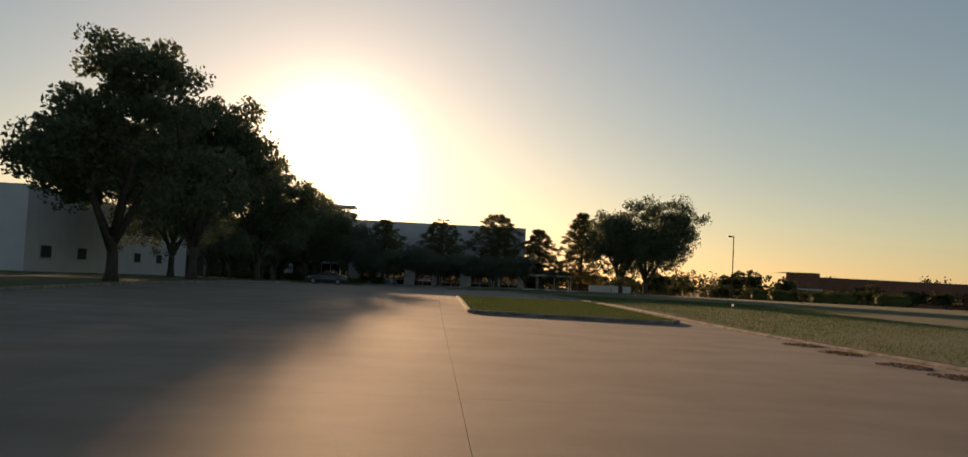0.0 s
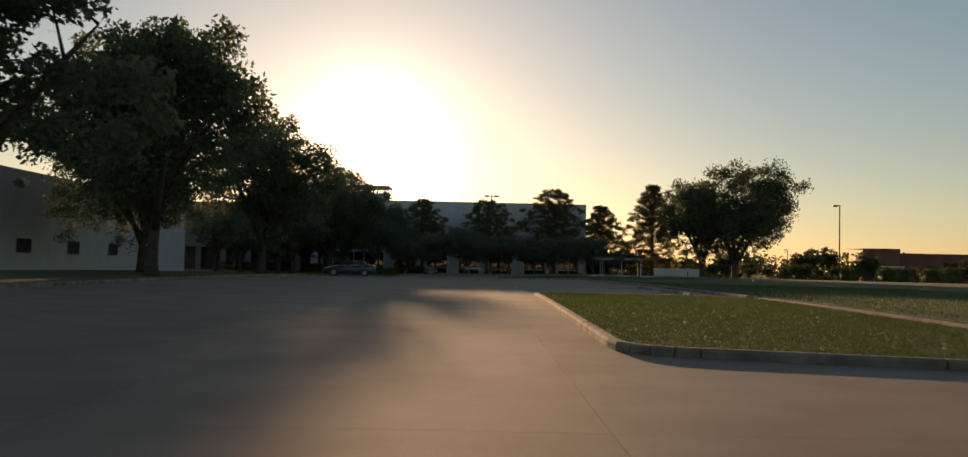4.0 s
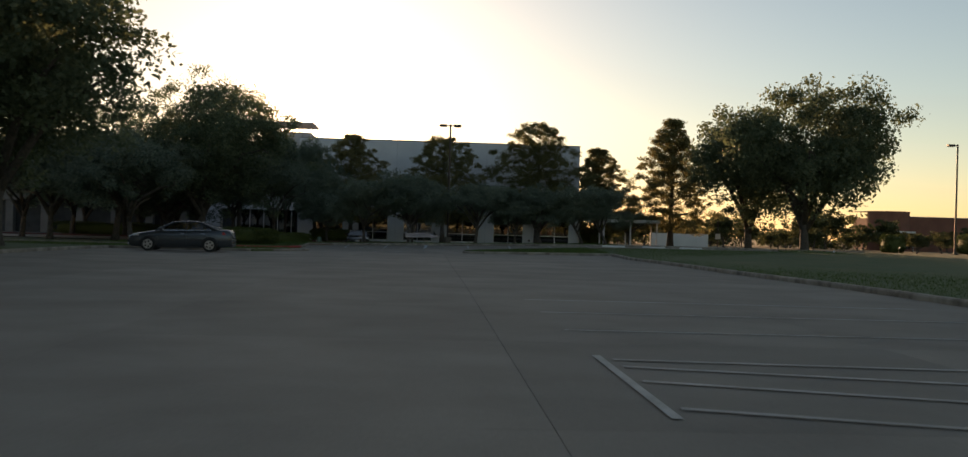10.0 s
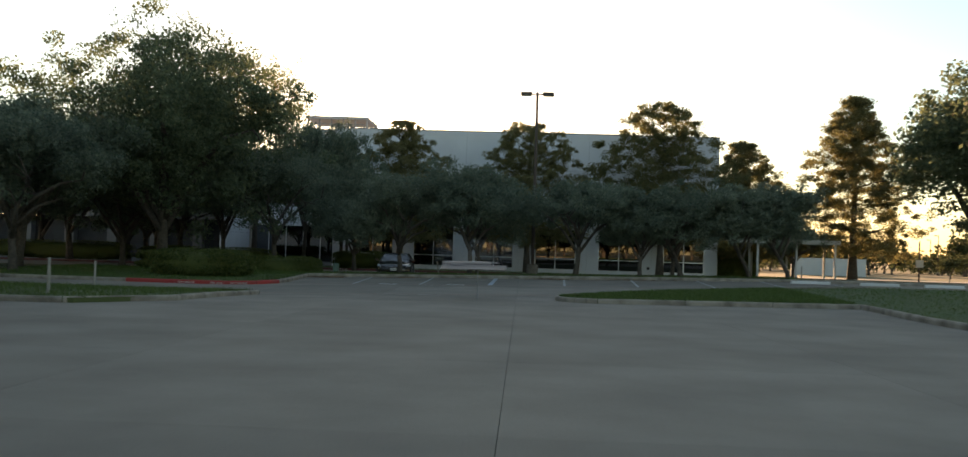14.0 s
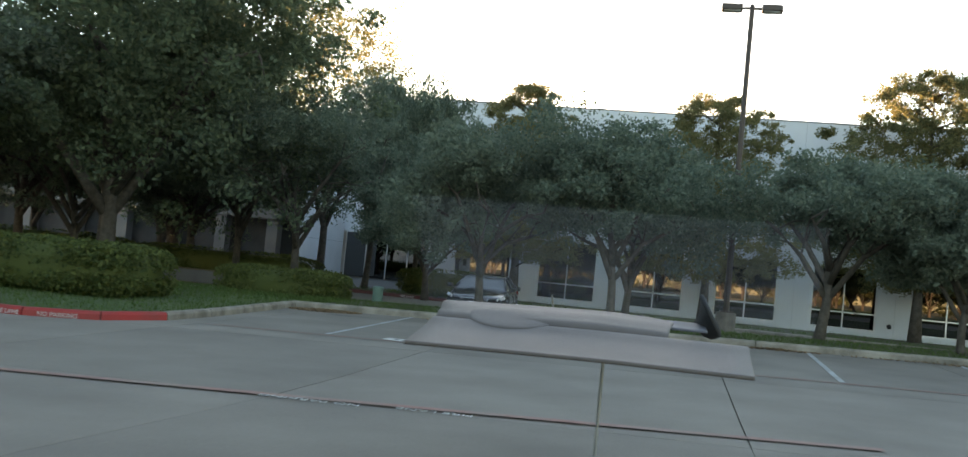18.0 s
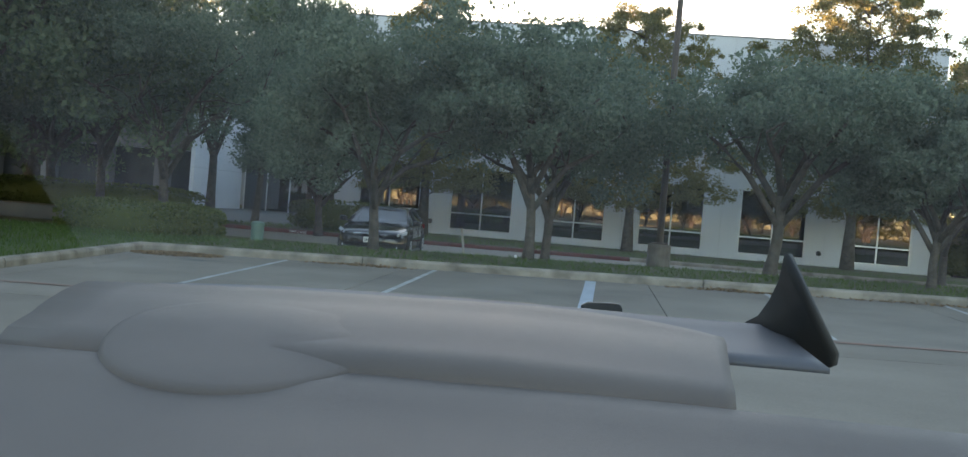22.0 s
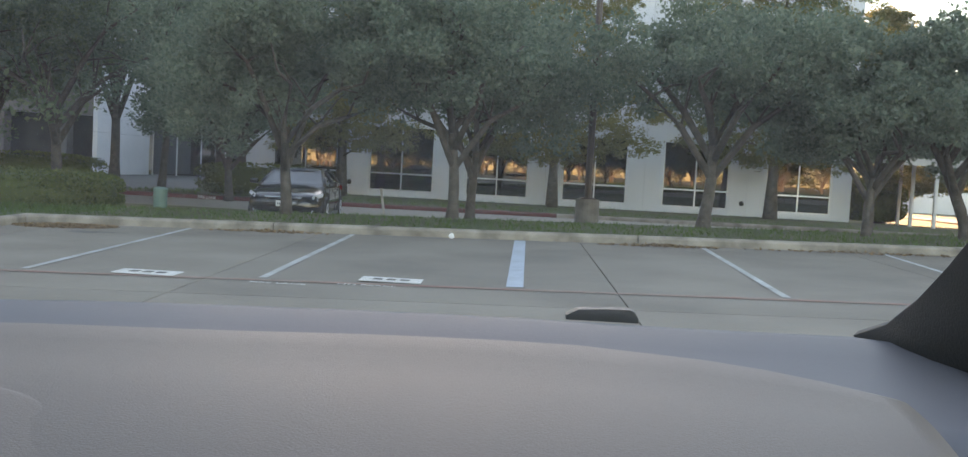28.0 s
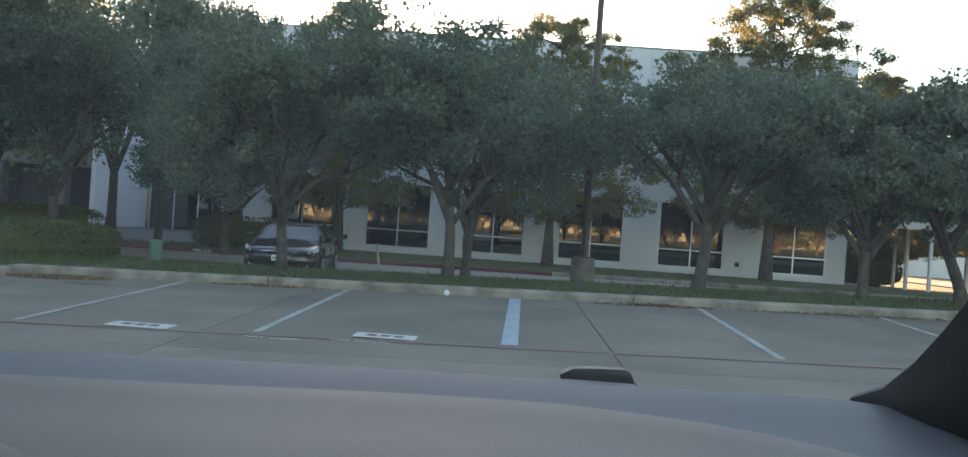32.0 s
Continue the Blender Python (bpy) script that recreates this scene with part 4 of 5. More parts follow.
for k in range(4):
    part("canopy_post", box(0.6 + k * 2.9, 0.9 + k * 2.9, -1.8, -1.5, 0, 4.998), FENCE_WHITE, brick)
for k in range(3):
    part("window", box(1.5 + k * 2.8, 3.9 + k * 2.8, -0.15, -0.05, 0.6, 4.4), WINDOW_GLASS, brick)
for k in range(10):
    part("window", box(16 + k * 8.5, 21 + k * 8.5, 4.9, 4.96, 2.0, 4.6), WINDOW_GLASS, brick)
# low wall and canopy beyond the lawn
wallr = empty("screen_wall", 44, 103, 0)
wallr.matrix_basis = Matrix.Identity(4)
tagged(wallr, "long low white screen wall beyond the lawn", "wall")
for k in range(5):
    part("wall_panel", box(38.2 + k * 2.0, 38.2 + k * 2.0 + 1.98, 103, 103.25, -0.9, 1.55), FENCE_WHITE, wallr)
part("coping", box(38.15, 48.25, 102.96, 103.29, 1.552, 1.66), FENCE_WHITE, wallr)


walkway = empty("covered_walkway", 24, 47, 0)
walkway.matrix_basis = Matrix.Identity(4)
tagged(walkway, "flat-roofed covered walkway on slim posts", "canopy")
part("roof", box(17.7, 25.7, 45.2, 48.4, 2.75, 2.93, 0.03), CANOPY, walkway)
part("beam", box(17.75, 25.65, 45.14, 45.19, 2.62, 2.95), CANOPY, walkway)
for x in (19.6, 22.5, 25.4):
    for y in (45.5, 48.1):
        part("post", box(x - 0.07, x + 0.07, y - 0.07, y + 0.07, ground_z(x, y) - 0.05, 2.748), FENCE_WHITE, walkway)
# a ribbed roof that rises from the walkway to the building's corner
part("sloping_roof", extrude_profile([(48.5, 2.9), (53.2, 4.25), (53.2, 4.37), (48.5, 3.02)], 17.75, 21.2), POLE_PAINT, walkway, "dark brown ribbed metal roof")
for k in range(12):
    x = 17.85 + k * 0.295
    part("rib", extrude_profile([(48.52, 3.026), (53.18, 4.365), (53.18, 4.405), (48.52, 3.066)], x, x + 0.05), POLE_PAINT, walkway)
for x in (18.0, 20.9):
    part("post", box(x - 0.07, x + 0.07, 52.8, 52.94, ground_z(x, 52.8) - 0.05, 4.12), FENCE_WHITE, walkway)


# ---- lamps ----
def parking_lamp(x, y, h, heads, label, base_h=0.75):
    root = empty("parking_lamp", x, y, ground_z(x, y))
    tagged(root, label, "street lamp")
    part("base", tube([(0, 0, -0.05), (0, 0, base_h)], [0.33, 0.32], 16), STAIN, root, "round weathered concrete footing")
    part("pole", tube([(0, 0, base_h), (0, 0, h)], [0.1, 0.075], 8), POLE_PAINT, root)
    part("base_plate", box(-0.2, 0.2, -0.2, 0.2, base_h + 0.001, base_h + 0.04), POLE_PAINT, root)
    for sgn in heads:
        part("arm", box(min(0.06 * sgn, 0.3 * sgn), max(0.06 * sgn, 0.3 * sgn), -0.035, 0.035, h - 0.16, h - 0.09), POLE_PAINT, root)
        head = part("lamp_head", box(min(0.3 * sgn, 0.95 * sgn), max(0.3 * sgn, 0.95 * sgn), -0.2, 0.2, h - 0.22, h - 0.02, 0.03), POLE_PAINT, root)
        part("lens", box(min(0.36 * sgn, 0.88 * sgn), max(0.36 * sgn, 0.88 * sgn), -0.15, 0.15, h - 0.24, h - 0.222), LENS, head)
    return root


parking_lamp(2.35, 27.0, 10.75, (-1, 1), "bronze parking lamp with two flat heads on a concrete footing", 0.85)
parking_lamp(48.5, 27.4, 10.4, (-1,), "tall parking lamp with a single flat head", 0.4)
for x, y, h in ((78, 138, 8.2), (95, 190, 9.0), (108, 225, 9.0)):
    parking_lamp(x, y, h, (-1,), "distant lamp with a single flat head", 0.4)


# ---- kerbs ----
def offset_line(pts, d):
    out = []
    for i, p in enumerate(pts):
        a, b = Vector(pts[max(i - 1, 0)]), Vector(pts[min(i + 1, len(pts) - 1)])
        t = (b - a).normalized()
        out.append((p[0] + t.y * d, p[1] - t.x * d))
    return out


def kerb(name, pts, label, height=0.15, width=0.17, mats=None, step=3.0):
    """A cast kerb of short stones along a line: the lot lies to the right of the line's way."""
    root = empty(name, 0, 0, 0)
    tagged(root, label, "kerb", kind="structure")
    dense = []
    for (ax, ay), (bx, by) in zip(pts, pts[1:]):
        n = max(1, round(math.hypot(bx - ax, by - ay) / step))
        dense += [(ax + (bx - ax) * k / n, ay + (by - ay) * k / n) for k in range(n)]
    dense.append(pts[-1])
    inner = offset_line(dense, -width)
    for k in range(len(dense) - 1):
        bm = bmesh.new()
        ring = []
        for (ox, oy), (ix, iy), end in ((dense[k], inner[k], 0), (dense[k + 1], inner[k + 1], 1)):
            t = 0.012 / max(0.05, math.hypot(dense[k + 1][0] - dense[k][0], dense[k + 1][1] - dense[k][1])) * (1 if end == 0 else -1)
            mx, my = (dense[k + 1][0] - dense[k][0]) * abs(t) * (1 if end == 0 else -1), (dense[k + 1][1] - dense[k][1]) * abs(t) * (1 if end == 0 else -1)
            ox, oy, ix, iy = ox + mx, oy + my, ix + mx, iy + my
            z = ground_z(ox, oy)
            prof = [(0, -0.12), (0.0, height - 0.05), (0.14, height - 0.012), (0.3, height), (1.0, height), (1.0, -0.12)]
            ring.append([bm.verts.new((ox + (ix - ox) * f, oy + (iy - oy) * f, z + h)) for f, h in prof])
        n = len(ring[0])
        for q in range(n):
            bm.faces.new((ring[0][q], ring[0][(q + 1) % n], ring[1][(q + 1) % n], ring[1][q]))
        bm.faces.new(ring[0][::-1])
        bm.faces.new(ring[1])
        bmesh.ops.recalc_face_normals(bm, faces=bm.faces)
        m = mats(dense[k]) if mats else KERB
        part("kerbstone", bm, m, root)
    return root


kerb("kerb_north", [(-8.75, 18.6), (-4, 18.6), (36, 18.6)], "worn concrete kerb at the head of the stalls", 0.16, 0.18, step=6.5)
kerb("kerb_corner_west", [(-60, 10.3), (-12.2, 10.3), (-10.2, 10.4), (-9.0, 10.9), (-8.35, 12.0), (-8.3, 13.6), (-8.6, 18.6)], "kerb round the grass corner, its end painted red", 0.15, 0.17,
     lambda p: RED_KERB if p[0] < -8.4 and p[1] < 11.9 and p[0] > -14.5 else KERB, 2.0)
kerb("kerb_island_north", [(17, 13.2)] + [(11.85, 10.5), (9.15, 9.0), (6.53, 7.5), (4.86, 6.08), (3.65, 4.57)] + rounded(4.27, 2.6, 1.44, 148, 262, 8) + [(11.9, 1.38), (12.0, 0), (12.0, -20), (11.8, -40), (11.7, -58.5)], "kerb round the island and along the east lawn", 0.15, 0.17)
kerb("kerb_island_south", [(11.1, -62.5), (9.4, -60.3)] + rounded(4.3, -61.7, 1.6, 90, 180, 5) + [(2.65, -82.2)] + rounded(3.95, -82.4, 1.3, 180, 265, 5)[1:] + [(10.35, -85.35), (11.1, -83.6), (11.1, -62.5)], "sunlit kerb round the southern island", 0.15, 0.17)
kerb("kerb_south_east", [(12.0, -59), (12.05, -84.6), (12.1, -140)], "worn kerb beside the drive", 0.08, 0.3)
kerb("kerb_west", [(-15.5, -140), (-15.5, -7.1), (-8.6, -6.3), (-6.8, -4.0), (-6.6, 2.5)] + rounded(-8.3, 2.5, 1.7, 0, 90, 5)[1:] + [(-16, 4.5), (-60, 5.0)], "kerb along the west grass bed", 0.14, 0.17)
kerb("kerb_lane", [(-60, 31.05), (-13, 31.05), (40, 31.05)], "low red-painted kerb of the lane before the building", 0.1, 0.15, lambda p: LANE_RED if p[0] < -1.2 else KERB)


# ---- painted lines ----
def stripe(name, x0, y0, x1, y1, w, mat, label, category="line", lift=0.009):
    bm = bmesh.new()
    d = Vector((x1 - x0, y1 - y0))
    nrm = Vector((d.y, -d.x)).normalized() * w / 2
    n = max(1, int(d.length / 1.0))
    rows = []
    for k in range(n + 1):
        x, y = x0 + d.x * k / n, y0 + d.y * k / n
        rows.append([bm.verts.new((x + s * nrm.x, y + s * nrm.y, ground_z(x + s * nrm.x, y + s * nrm.y) + lift)) for s in (-1, 1)])
    for a, b in zip(rows, rows[1:]):
        bm.faces.new((a[0], a[1], b[1], b[0]))
    bmesh.ops.recalc_face_normals(bm, faces=bm.faces)
    return tagged(part(name, bm, mat), label, category, kind="structure")


STALLS = [(-5.3, -5.5), (-2.48, -2.5), (0.45, 0.53), (3.56, 3.8), (6.62, 7.0)] + [(9.8 + 3.05 * k, 10.1 + 3.05 * k) for k in range(5)]
for i, (xa, xb) in enumerate(STALLS):
    stripe("stall_line", xa, 12.25, xb, 18.45, 0.2 if i == 2 else 0.1, BLUE_LINE if i == 2 else WHITE_LINE, "pale blue worn stall line" if i == 2 else "worn white stall line on the concrete")
stripe("fire_lane_line", -7.6, 12.02, 34, 12.15, 0.1, RED_LINE, "faded red fire lane line at the stall ends")
stripe("fire_lane_line", -13.5, 3.6, 2.9, 5.7, 0.17, RED_LINE, "faded red fire lane line across the drive", lift=0.02)
for y in (-43.6, -40.9, -38.2):
    stripe("stall_line", 2.6, y, 10.2, y - 0.2, 0.09, FADED_LINE, "very faded white stall line across the lot")
for y0, y1 in ((-46.5, -47.1), (-47.0, -48.6), (-47.9, -50.0), (-49.2, -51.3)):
    stripe("hatch_line", 2.7, y0, 9.6, y1, 0.09, FADED_LINE, "faded white hatching of a no-parking bay", lift=0.013)
stripe("hatch_line", 2.57, -46.2, 2.57, -49.6, 0.09, FADED_LINE, "faded white edge of a no-parking bay", lift=0.013)


def lettering(name, body, x, y, size, mat, label, upright=False, rz=0.0, z=None):
    cu = bpy.data.curves.new(name, "FONT")
    cu.body, cu.size, cu.align_x, cu.extrude = body, size, "LEFT", 0.001
    tmp = bpy.data.objects.new(name, cu)
    scene.collection.objects.link(tmp)
    dg = bpy.context.evaluated_depsgraph_get()
    me = bpy.data.meshes.new_from_object(tmp.evaluated_get(dg))
    bpy.data.objects.remove(tmp)
    me.materials.clear()
    me.materials.append(mat)
    ob = new(name, me)
    ob.matrix_basis = pose(x, y, z if z is not None else ground_z(x, y) + 0.014, 90 if upright else 0, 0, rz)
    return tagged(ob, label, "lettering", kind="structure")


lettering("fire_lane_text", "FIRE LANE", -2.52, 11.78, 0.14, LETTER, "white painted words along the red line", rz=4)
lettering("no_parking_text", "NO PARKING", -1.55, 11.88, 0.14, LETTER, "white painted words along the red line", rz=4)
lettering("fire_lane_text", "FIRE LANE", -1.0, 5.05, 0.17, LETTER, "white painted words on the fire lane line", rz=187)
lettering("no_parking_text", "NO PARKING", -2.12, 4.92, 0.17, LETTER, "white painted words on the fire lane line", rz=187)
lettering("kerb_text", "NO PARKING", -12.05, 10.29, 0.11, LETTER, "white words on the red kerb face", True, 2.9, ground_z(-12.5, 10.3) + 0.02)
lettering("kerb_text", "FIRE LANE", -10.74, 10.353, 0.11, LETTER, "white words on the red kerb face", True, 2.9, ground_z(-10.9, 10.35) + 0.02)
lettering("kerb_text", "NO PARKING", -9.96, 10.474, 0.11, LETTER, "white words on the red kerb face", True, 22.6, ground_z(-9.8, 10.5) + 0.02)
lettering("kerb_text", "FIRE LANE", -9.6, 31.0, 0.13, LETTER, "white words on the red kerb face", True, 0, ground_z(-9.5, 31) + 0.0)


def stall_placard(x, y):
    root = empty("stall_placard", x, y, ground_z(x, y) + 0.01)
    tagged(root, "white stencilled reserved-stall panel with black bars", "sign")
    part("panel", box(-0.36, 0.36, -0.2, 0.2, 0.0, 0.006), LETTER, root)
    for q in (-0.16, 0.0, 0.16):
        part("bar", box(q - 0.055, q + 0.055, -0.07, 0.07, 0.0065, 0.009), JOINT, root)


stall_placard(-1.0, 12.42)
stall_placard(-3.85, 12.3)


def wheel_stop(x, y, rz, mat, label, ln=1.9):
    root = empty("wheel_stop", x, y, ground_z(x, y), rz)
    tagged(root, label, "wheel stop", "wheel stops of the lot")
    bm = extrude_profile([(-0.08, 0), (0.08, 0), (0.06, 0.1), (0.03, 0.13), (-0.03, 0.13), (-0.06, 0.1)], -ln / 2, ln / 2)
    part("bar", bm, mat, root)
    for q in (-0.6, 0.6):
        part("pin", tube([(q, 0, 0.128), (q, 0, 0.14)], [0.02, 0.02], 8), GREY_METAL, root)


for y in (-43.4, -46.2, -49.3, -52.1, -54.6):
    wheel_stop(10.0 + 0.15 * math.sin(y), y, 90 + 7 * math.sin(y * 3), KERB, "worn concrete wheel stop before the kerb")
for x, y in ((15.2, 17.4), (18.4, 17.5), (21.4, 17.6)):
    wheel_stop(x, y, 2, FENCE_WHITE, "white-painted concrete wheel stop", 1.8)
wheel_stop(-14.4, -24, 90, WHITE_LINE, "white-painted concrete wheel stop", 1.8)


# ---- cars ----
def loft(stations, bm=None, closed_ends=True):
    bm = bm or bmesh.new()
    rings = [[bm.verts.new(p) for p in st] for st in stations]
    n = len(rings[0])
    for a, b in zip(rings, rings[1:]):
        for k in range(n):
            bm.faces.new((a[k], a[(k + 1) % n], b[(k + 1) % n], b[k]))
    if closed_ends:
        bm.faces.new(rings[0][::-1])
        bm.faces.new(rings[-1])
    bmesh.ops.recalc_face_normals(bm, faces=bm.faces)
    return bm


def sedan(name, x, y, rz, paint, label, rear_plate=True, dz=0.0):
    root = empty(name, x, y, ground_z(x, y) + dz, rz)
    tagged(root, label, "car")
    st = []
    for sx, zl, zt, w in ((2.43, 0.36, 0.60, 0.50), (2.36, 0.26, 0.70, 0.70), (2.2, 0.21, 0.77, 0.82), (1.95, 0.2, 0.82, 0.885), (1.5, 0.19, 0.90, 0.905), (1.05, 0.19, 0.97, 0.915), (0.5, 0.19, 0.985, 0.92), (-0.4, 0.19, 0.99, 0.92), (-1.1, 0.19, 1.02, 0.92), (-1.6, 0.2, 1.05, 0.905), (-2.05, 0.22, 1.06, 0.87), (-2.3, 0.27, 1.03, 0.80), (-2.4, 0.33, 0.95, 0.74), (-2.44, 0.42, 0.80, 0.66)):
        half = [(w * 0.90, zl), (w * 0.985, zl + 0.10), (w, zl + (zt - zl) * 0.45), (w * 0.985, zl + (zt - zl) * 0.72), (w * 0.93, zt - 0.05), (w * 0.82, zt), (w * 0.4, zt + 0.035)]
        st.append([(sx, a, b) for a, b in half] + [(sx, -a, b) for a, b in half[::-1]])
    part("body", loft(st), paint, root, smooth=True)
    # cabin: glass sides under a painted roof
    bw, rw = 0.80, 0.59
    wf, rf, rb, bb = (1.12, 0.97), (0.28, 1.40), (-0.85, 1.42), (-1.78, 1.06)
    def quad(nm, pts, mat, lab=""):
        bm = bmesh.new()
        bm.faces.new([bm.verts.new(p) for p in pts])
        g = bmesh.ops.solidify(bm, geom=bm.faces[:], thickness=0.012)
        return part(nm, bm, mat, root, lab)
    quad("windscreen", [(wf[0], bw, wf[1]), (wf[0], -bw, wf[1]), (rf[0], -rw, rf[1]), (rf[0], rw, rf[1])], CAR_GLASS, "tinted glass")
    quad("rear_window", [(bb[0], bw * 0.95, bb[1]), (bb[0], -bw * 0.95, bb[1]), (rb[0], -rw, rb[1]), (rb[0], rw, rb[1])], CAR_GLASS, "tinted glass")
    for s in (1, -1):
        quad("side_window", [(wf[0] - 0.12, s * (bw + 0.03), 0.99), (-0.28, s * (bw + 0.045), 1.0), (-0.28, s * (rw + 0.03), 1.37), (rf[0] - 0.05, s * (rw + 0.03), 1.36)], CAR_GLASS)
        quad("side_window", [(-0.36, s * (bw + 0.045), 1.0), (bb[0] + 0.3, s * (bw + 0.03), 1.05), (rb[0] - 0.05, s * (rw + 0.03), 1.37), (-0.36, s * (rw + 0.03), 1.37)], CAR_GLASS)
        part("pillar", tube([(wf[0], s * (bw + 0.02), wf[1]), (rf[0], s * (rw + 0.03), rf[1])], [0.045, 0.04], 6), paint, root, smooth=True)
        part("pillar", tube([(bb[0], s * (bw - 0.01), bb[1]), (rb[0], s * (rw + 0.03), rb[1])], [0.07, 0.06], 6), paint, root, smooth=True)
        part("pillar", tube([(-0.32, s * (bw + 0.06), 0.99), (-0.32, s * (rw + 0.045), 1.38)], [0.04, 0.035], 6), BLACK_PLASTIC, root, smooth=True)
        part("window_trim", tube([(wf[0] - 0.1, s * (bw + 0.1), 0.985), (bb[0] + 0.3, s * (bw + 0.08), 1.045)], [0.012, 0.012], 6), CHROME, root)
        part("sill", box(-1.0, 1.0, s * 0.9 - 0.02, s * 0.9 + 0.02, 0.17, 0.25), BLACK_PLASTIC, root)
        mir = part("wing_mirror", box(0.72, 0.92, s * 1.0 - 0.11, s * 1.0 + 0.09, 0.98, 1.12, 0.035), paint, root)
        part("mirror_glass", box(0.712, 0.719, s * 1.0 - 0.08, s * 1.0 + 0.06, 1.0, 1.1), CHROME, mir)
        for hx in (-0.15, -1.12):
            part("door_handle", tube([(hx - 0.09, s * 0.93, 0.86), (hx + 0.09, s * 0.93, 0.86)], [0.014, 0.014], 6), CHROME, root)
        for hx in (1.0, -0.32, -1.28):
            part("door_seam", box(hx - 0.004, hx + 0.004, s * 0.915 - 0.008, s * 0.915 + 0.008, 0.28, 0.93), BLACK_PLASTIC, root)
    stn = []
    for sx, z in ((rf[0] + 0.06, 1.385), (0.1, 1.43), (-0.35, 1.455), (-0.7, 1.445), (rb[0] - 0.08, 1.405)):
        stn.append([(sx, rw + 0.05, z - 0.03), (sx, rw * 0.9, z + 0.005), (sx, 0, z + 0.03), (sx, -rw * 0.9, z + 0.005), (sx, -rw - 0.05, z - 0.03), (sx, 0, z - 0.05)])
    part("roof", loft(stn), paint, root, smooth=True)
    part("seats", box(-1.2, 0.5, -0.62, 0.62, 0.6, 1.06, 0.08), BLACK_PLASTIC, root)
    # front
    part("grille", box(2.36, 2.40, -0.42, 0.42, 0.56, 0.68, 0.01), BLACK_PLASTIC, root)
    part("grille_trim", tube([(2.37, -0.44, 0.70), (2.435, 0, 0.71), (2.37, 0.44, 0.70)], [0.014, 0.016, 0.014], 6), CHROME, root)
    part("air_intake", box(2.38, 2.42, -0.5, 0.5, 0.3, 0.38), BLACK_PLASTIC, root)
    part("bumper_trim", tube([(2.16, -0.83, 0.40), (2.36, -0.66, 0.33), (2.425, -0.4, 0.275), (2.44, 0, 0.265), (2.425, 0.4, 0.275), (2.36, 0.66, 0.33), (2.16, 0.83, 0.40)], [0.012, 0.022, 0.026, 0.026, 0.026, 0.022, 0.012], 7), CHROME, root, "bright trim along the lower bumper", True)
    for q in (0.585, 0.615, 0.645):
        part("grille_bar", box(2.395, 2.412, -0.40, 0.40, q - 0.005, q + 0.005), CHROME, root)
    for s in (1, -1):
        part("headlamp", loft([[(2.30, s * 0.46, 0.60), (2.385, s * 0.46, 0.655), (2.30, s * 0.47, 0.715)], [(2.2, s * 0.70, 0.62), (2.30, s * 0.71, 0.68), (2.2, s * 0.70, 0.765)], [(1.85, s * 0.875, 0.72), (1.98, s * 0.895, 0.755), (1.85, s * 0.875, 0.835)]]), LAMP_CLEAR, root, "clear headlamp")
        part("fog_lamp", tube([(2.3, s * 0.66, 0.36), (2.36, s * 0.66, 0.36)], [0.05, 0.05], 10), LAMP_CLEAR, root)
        part("tail_lamp", loft([[(-2.28, s * 0.5, 0.76), (-2.44, s * 0.5, 0.78), (-2.36, s * 0.5, 0.96)], [(-1.98, s * 0.895, 0.84), (-2.12, s * 0.885, 0.84), (-2.02, s * 0.885, 0.97)]]), TAIL_RED, root, "red tail lamp")
    def plate(px, face):
        pl = part("number_plate", box(min(px, px + face * 0.012), max(px, px + face * 0.012), -0.155, 0.155, 0.46 if face > 0 else 0.70, 0.61 if face > 0 else 0.85), PLATE, root)
        for q in range(6):
            part("bar", box(min(px + face * 0.0125, px + face * 0.015), max(px + face * 0.0125, px + face * 0.015), -0.125 + q * 0.043, -0.1 + q * 0.043, 0.505 if face > 0 else 0.745, 0.565 if face > 0 else 0.805), PLATE_BAR, pl)
    plate(2.43, 1)
    if rear_plate:
        plate(-2.43, -1)
        part("boot_trim", box(-2.44, -2.4, -0.3, 0.3, 0.875, 0.90), CHROME, root)
    part("rear_bumper", box(-2.47, -2.3, -0.7, 0.7, 0.42, 0.62, 0.06), paint, root)
    part("rear_valance", box(-2.46, -2.2, -0.66, 0.66, 0.24, 0.40, 0.04), BLACK_PLASTIC, root)
    for wx in (1.42, -1.42):
        for s in (1, -1):
            part("wheel_arch", tube([(wx + 0.37 * math.cos(radians(-10 + 200 * q / 12)), s * 0.90, 0.33 + 0.37 * math.sin(radians(-10 + 200 * q / 12))) for q in range(13)], [0.035] * 13, 6), BLACK_PLASTIC, root, smooth=True)
            wheel = part("wheel", tube([(wx, s * 0.72, 0.33), (wx, s * 0.74, 0.33), (wx, s * 0.92, 0.33), (wx, s * 0.94, 0.33)], [0.29, 0.33, 0.33, 0.29], 24), TYRE, root, smooth=False)
            rim = part("rim", tube([(wx, s * 0.935, 0.33), (wx, s * 0.948, 0.33)], [0.225, 0.215], 24), RIM, wheel)
            for q in range(5):
                a = radians(72 * q + 36)
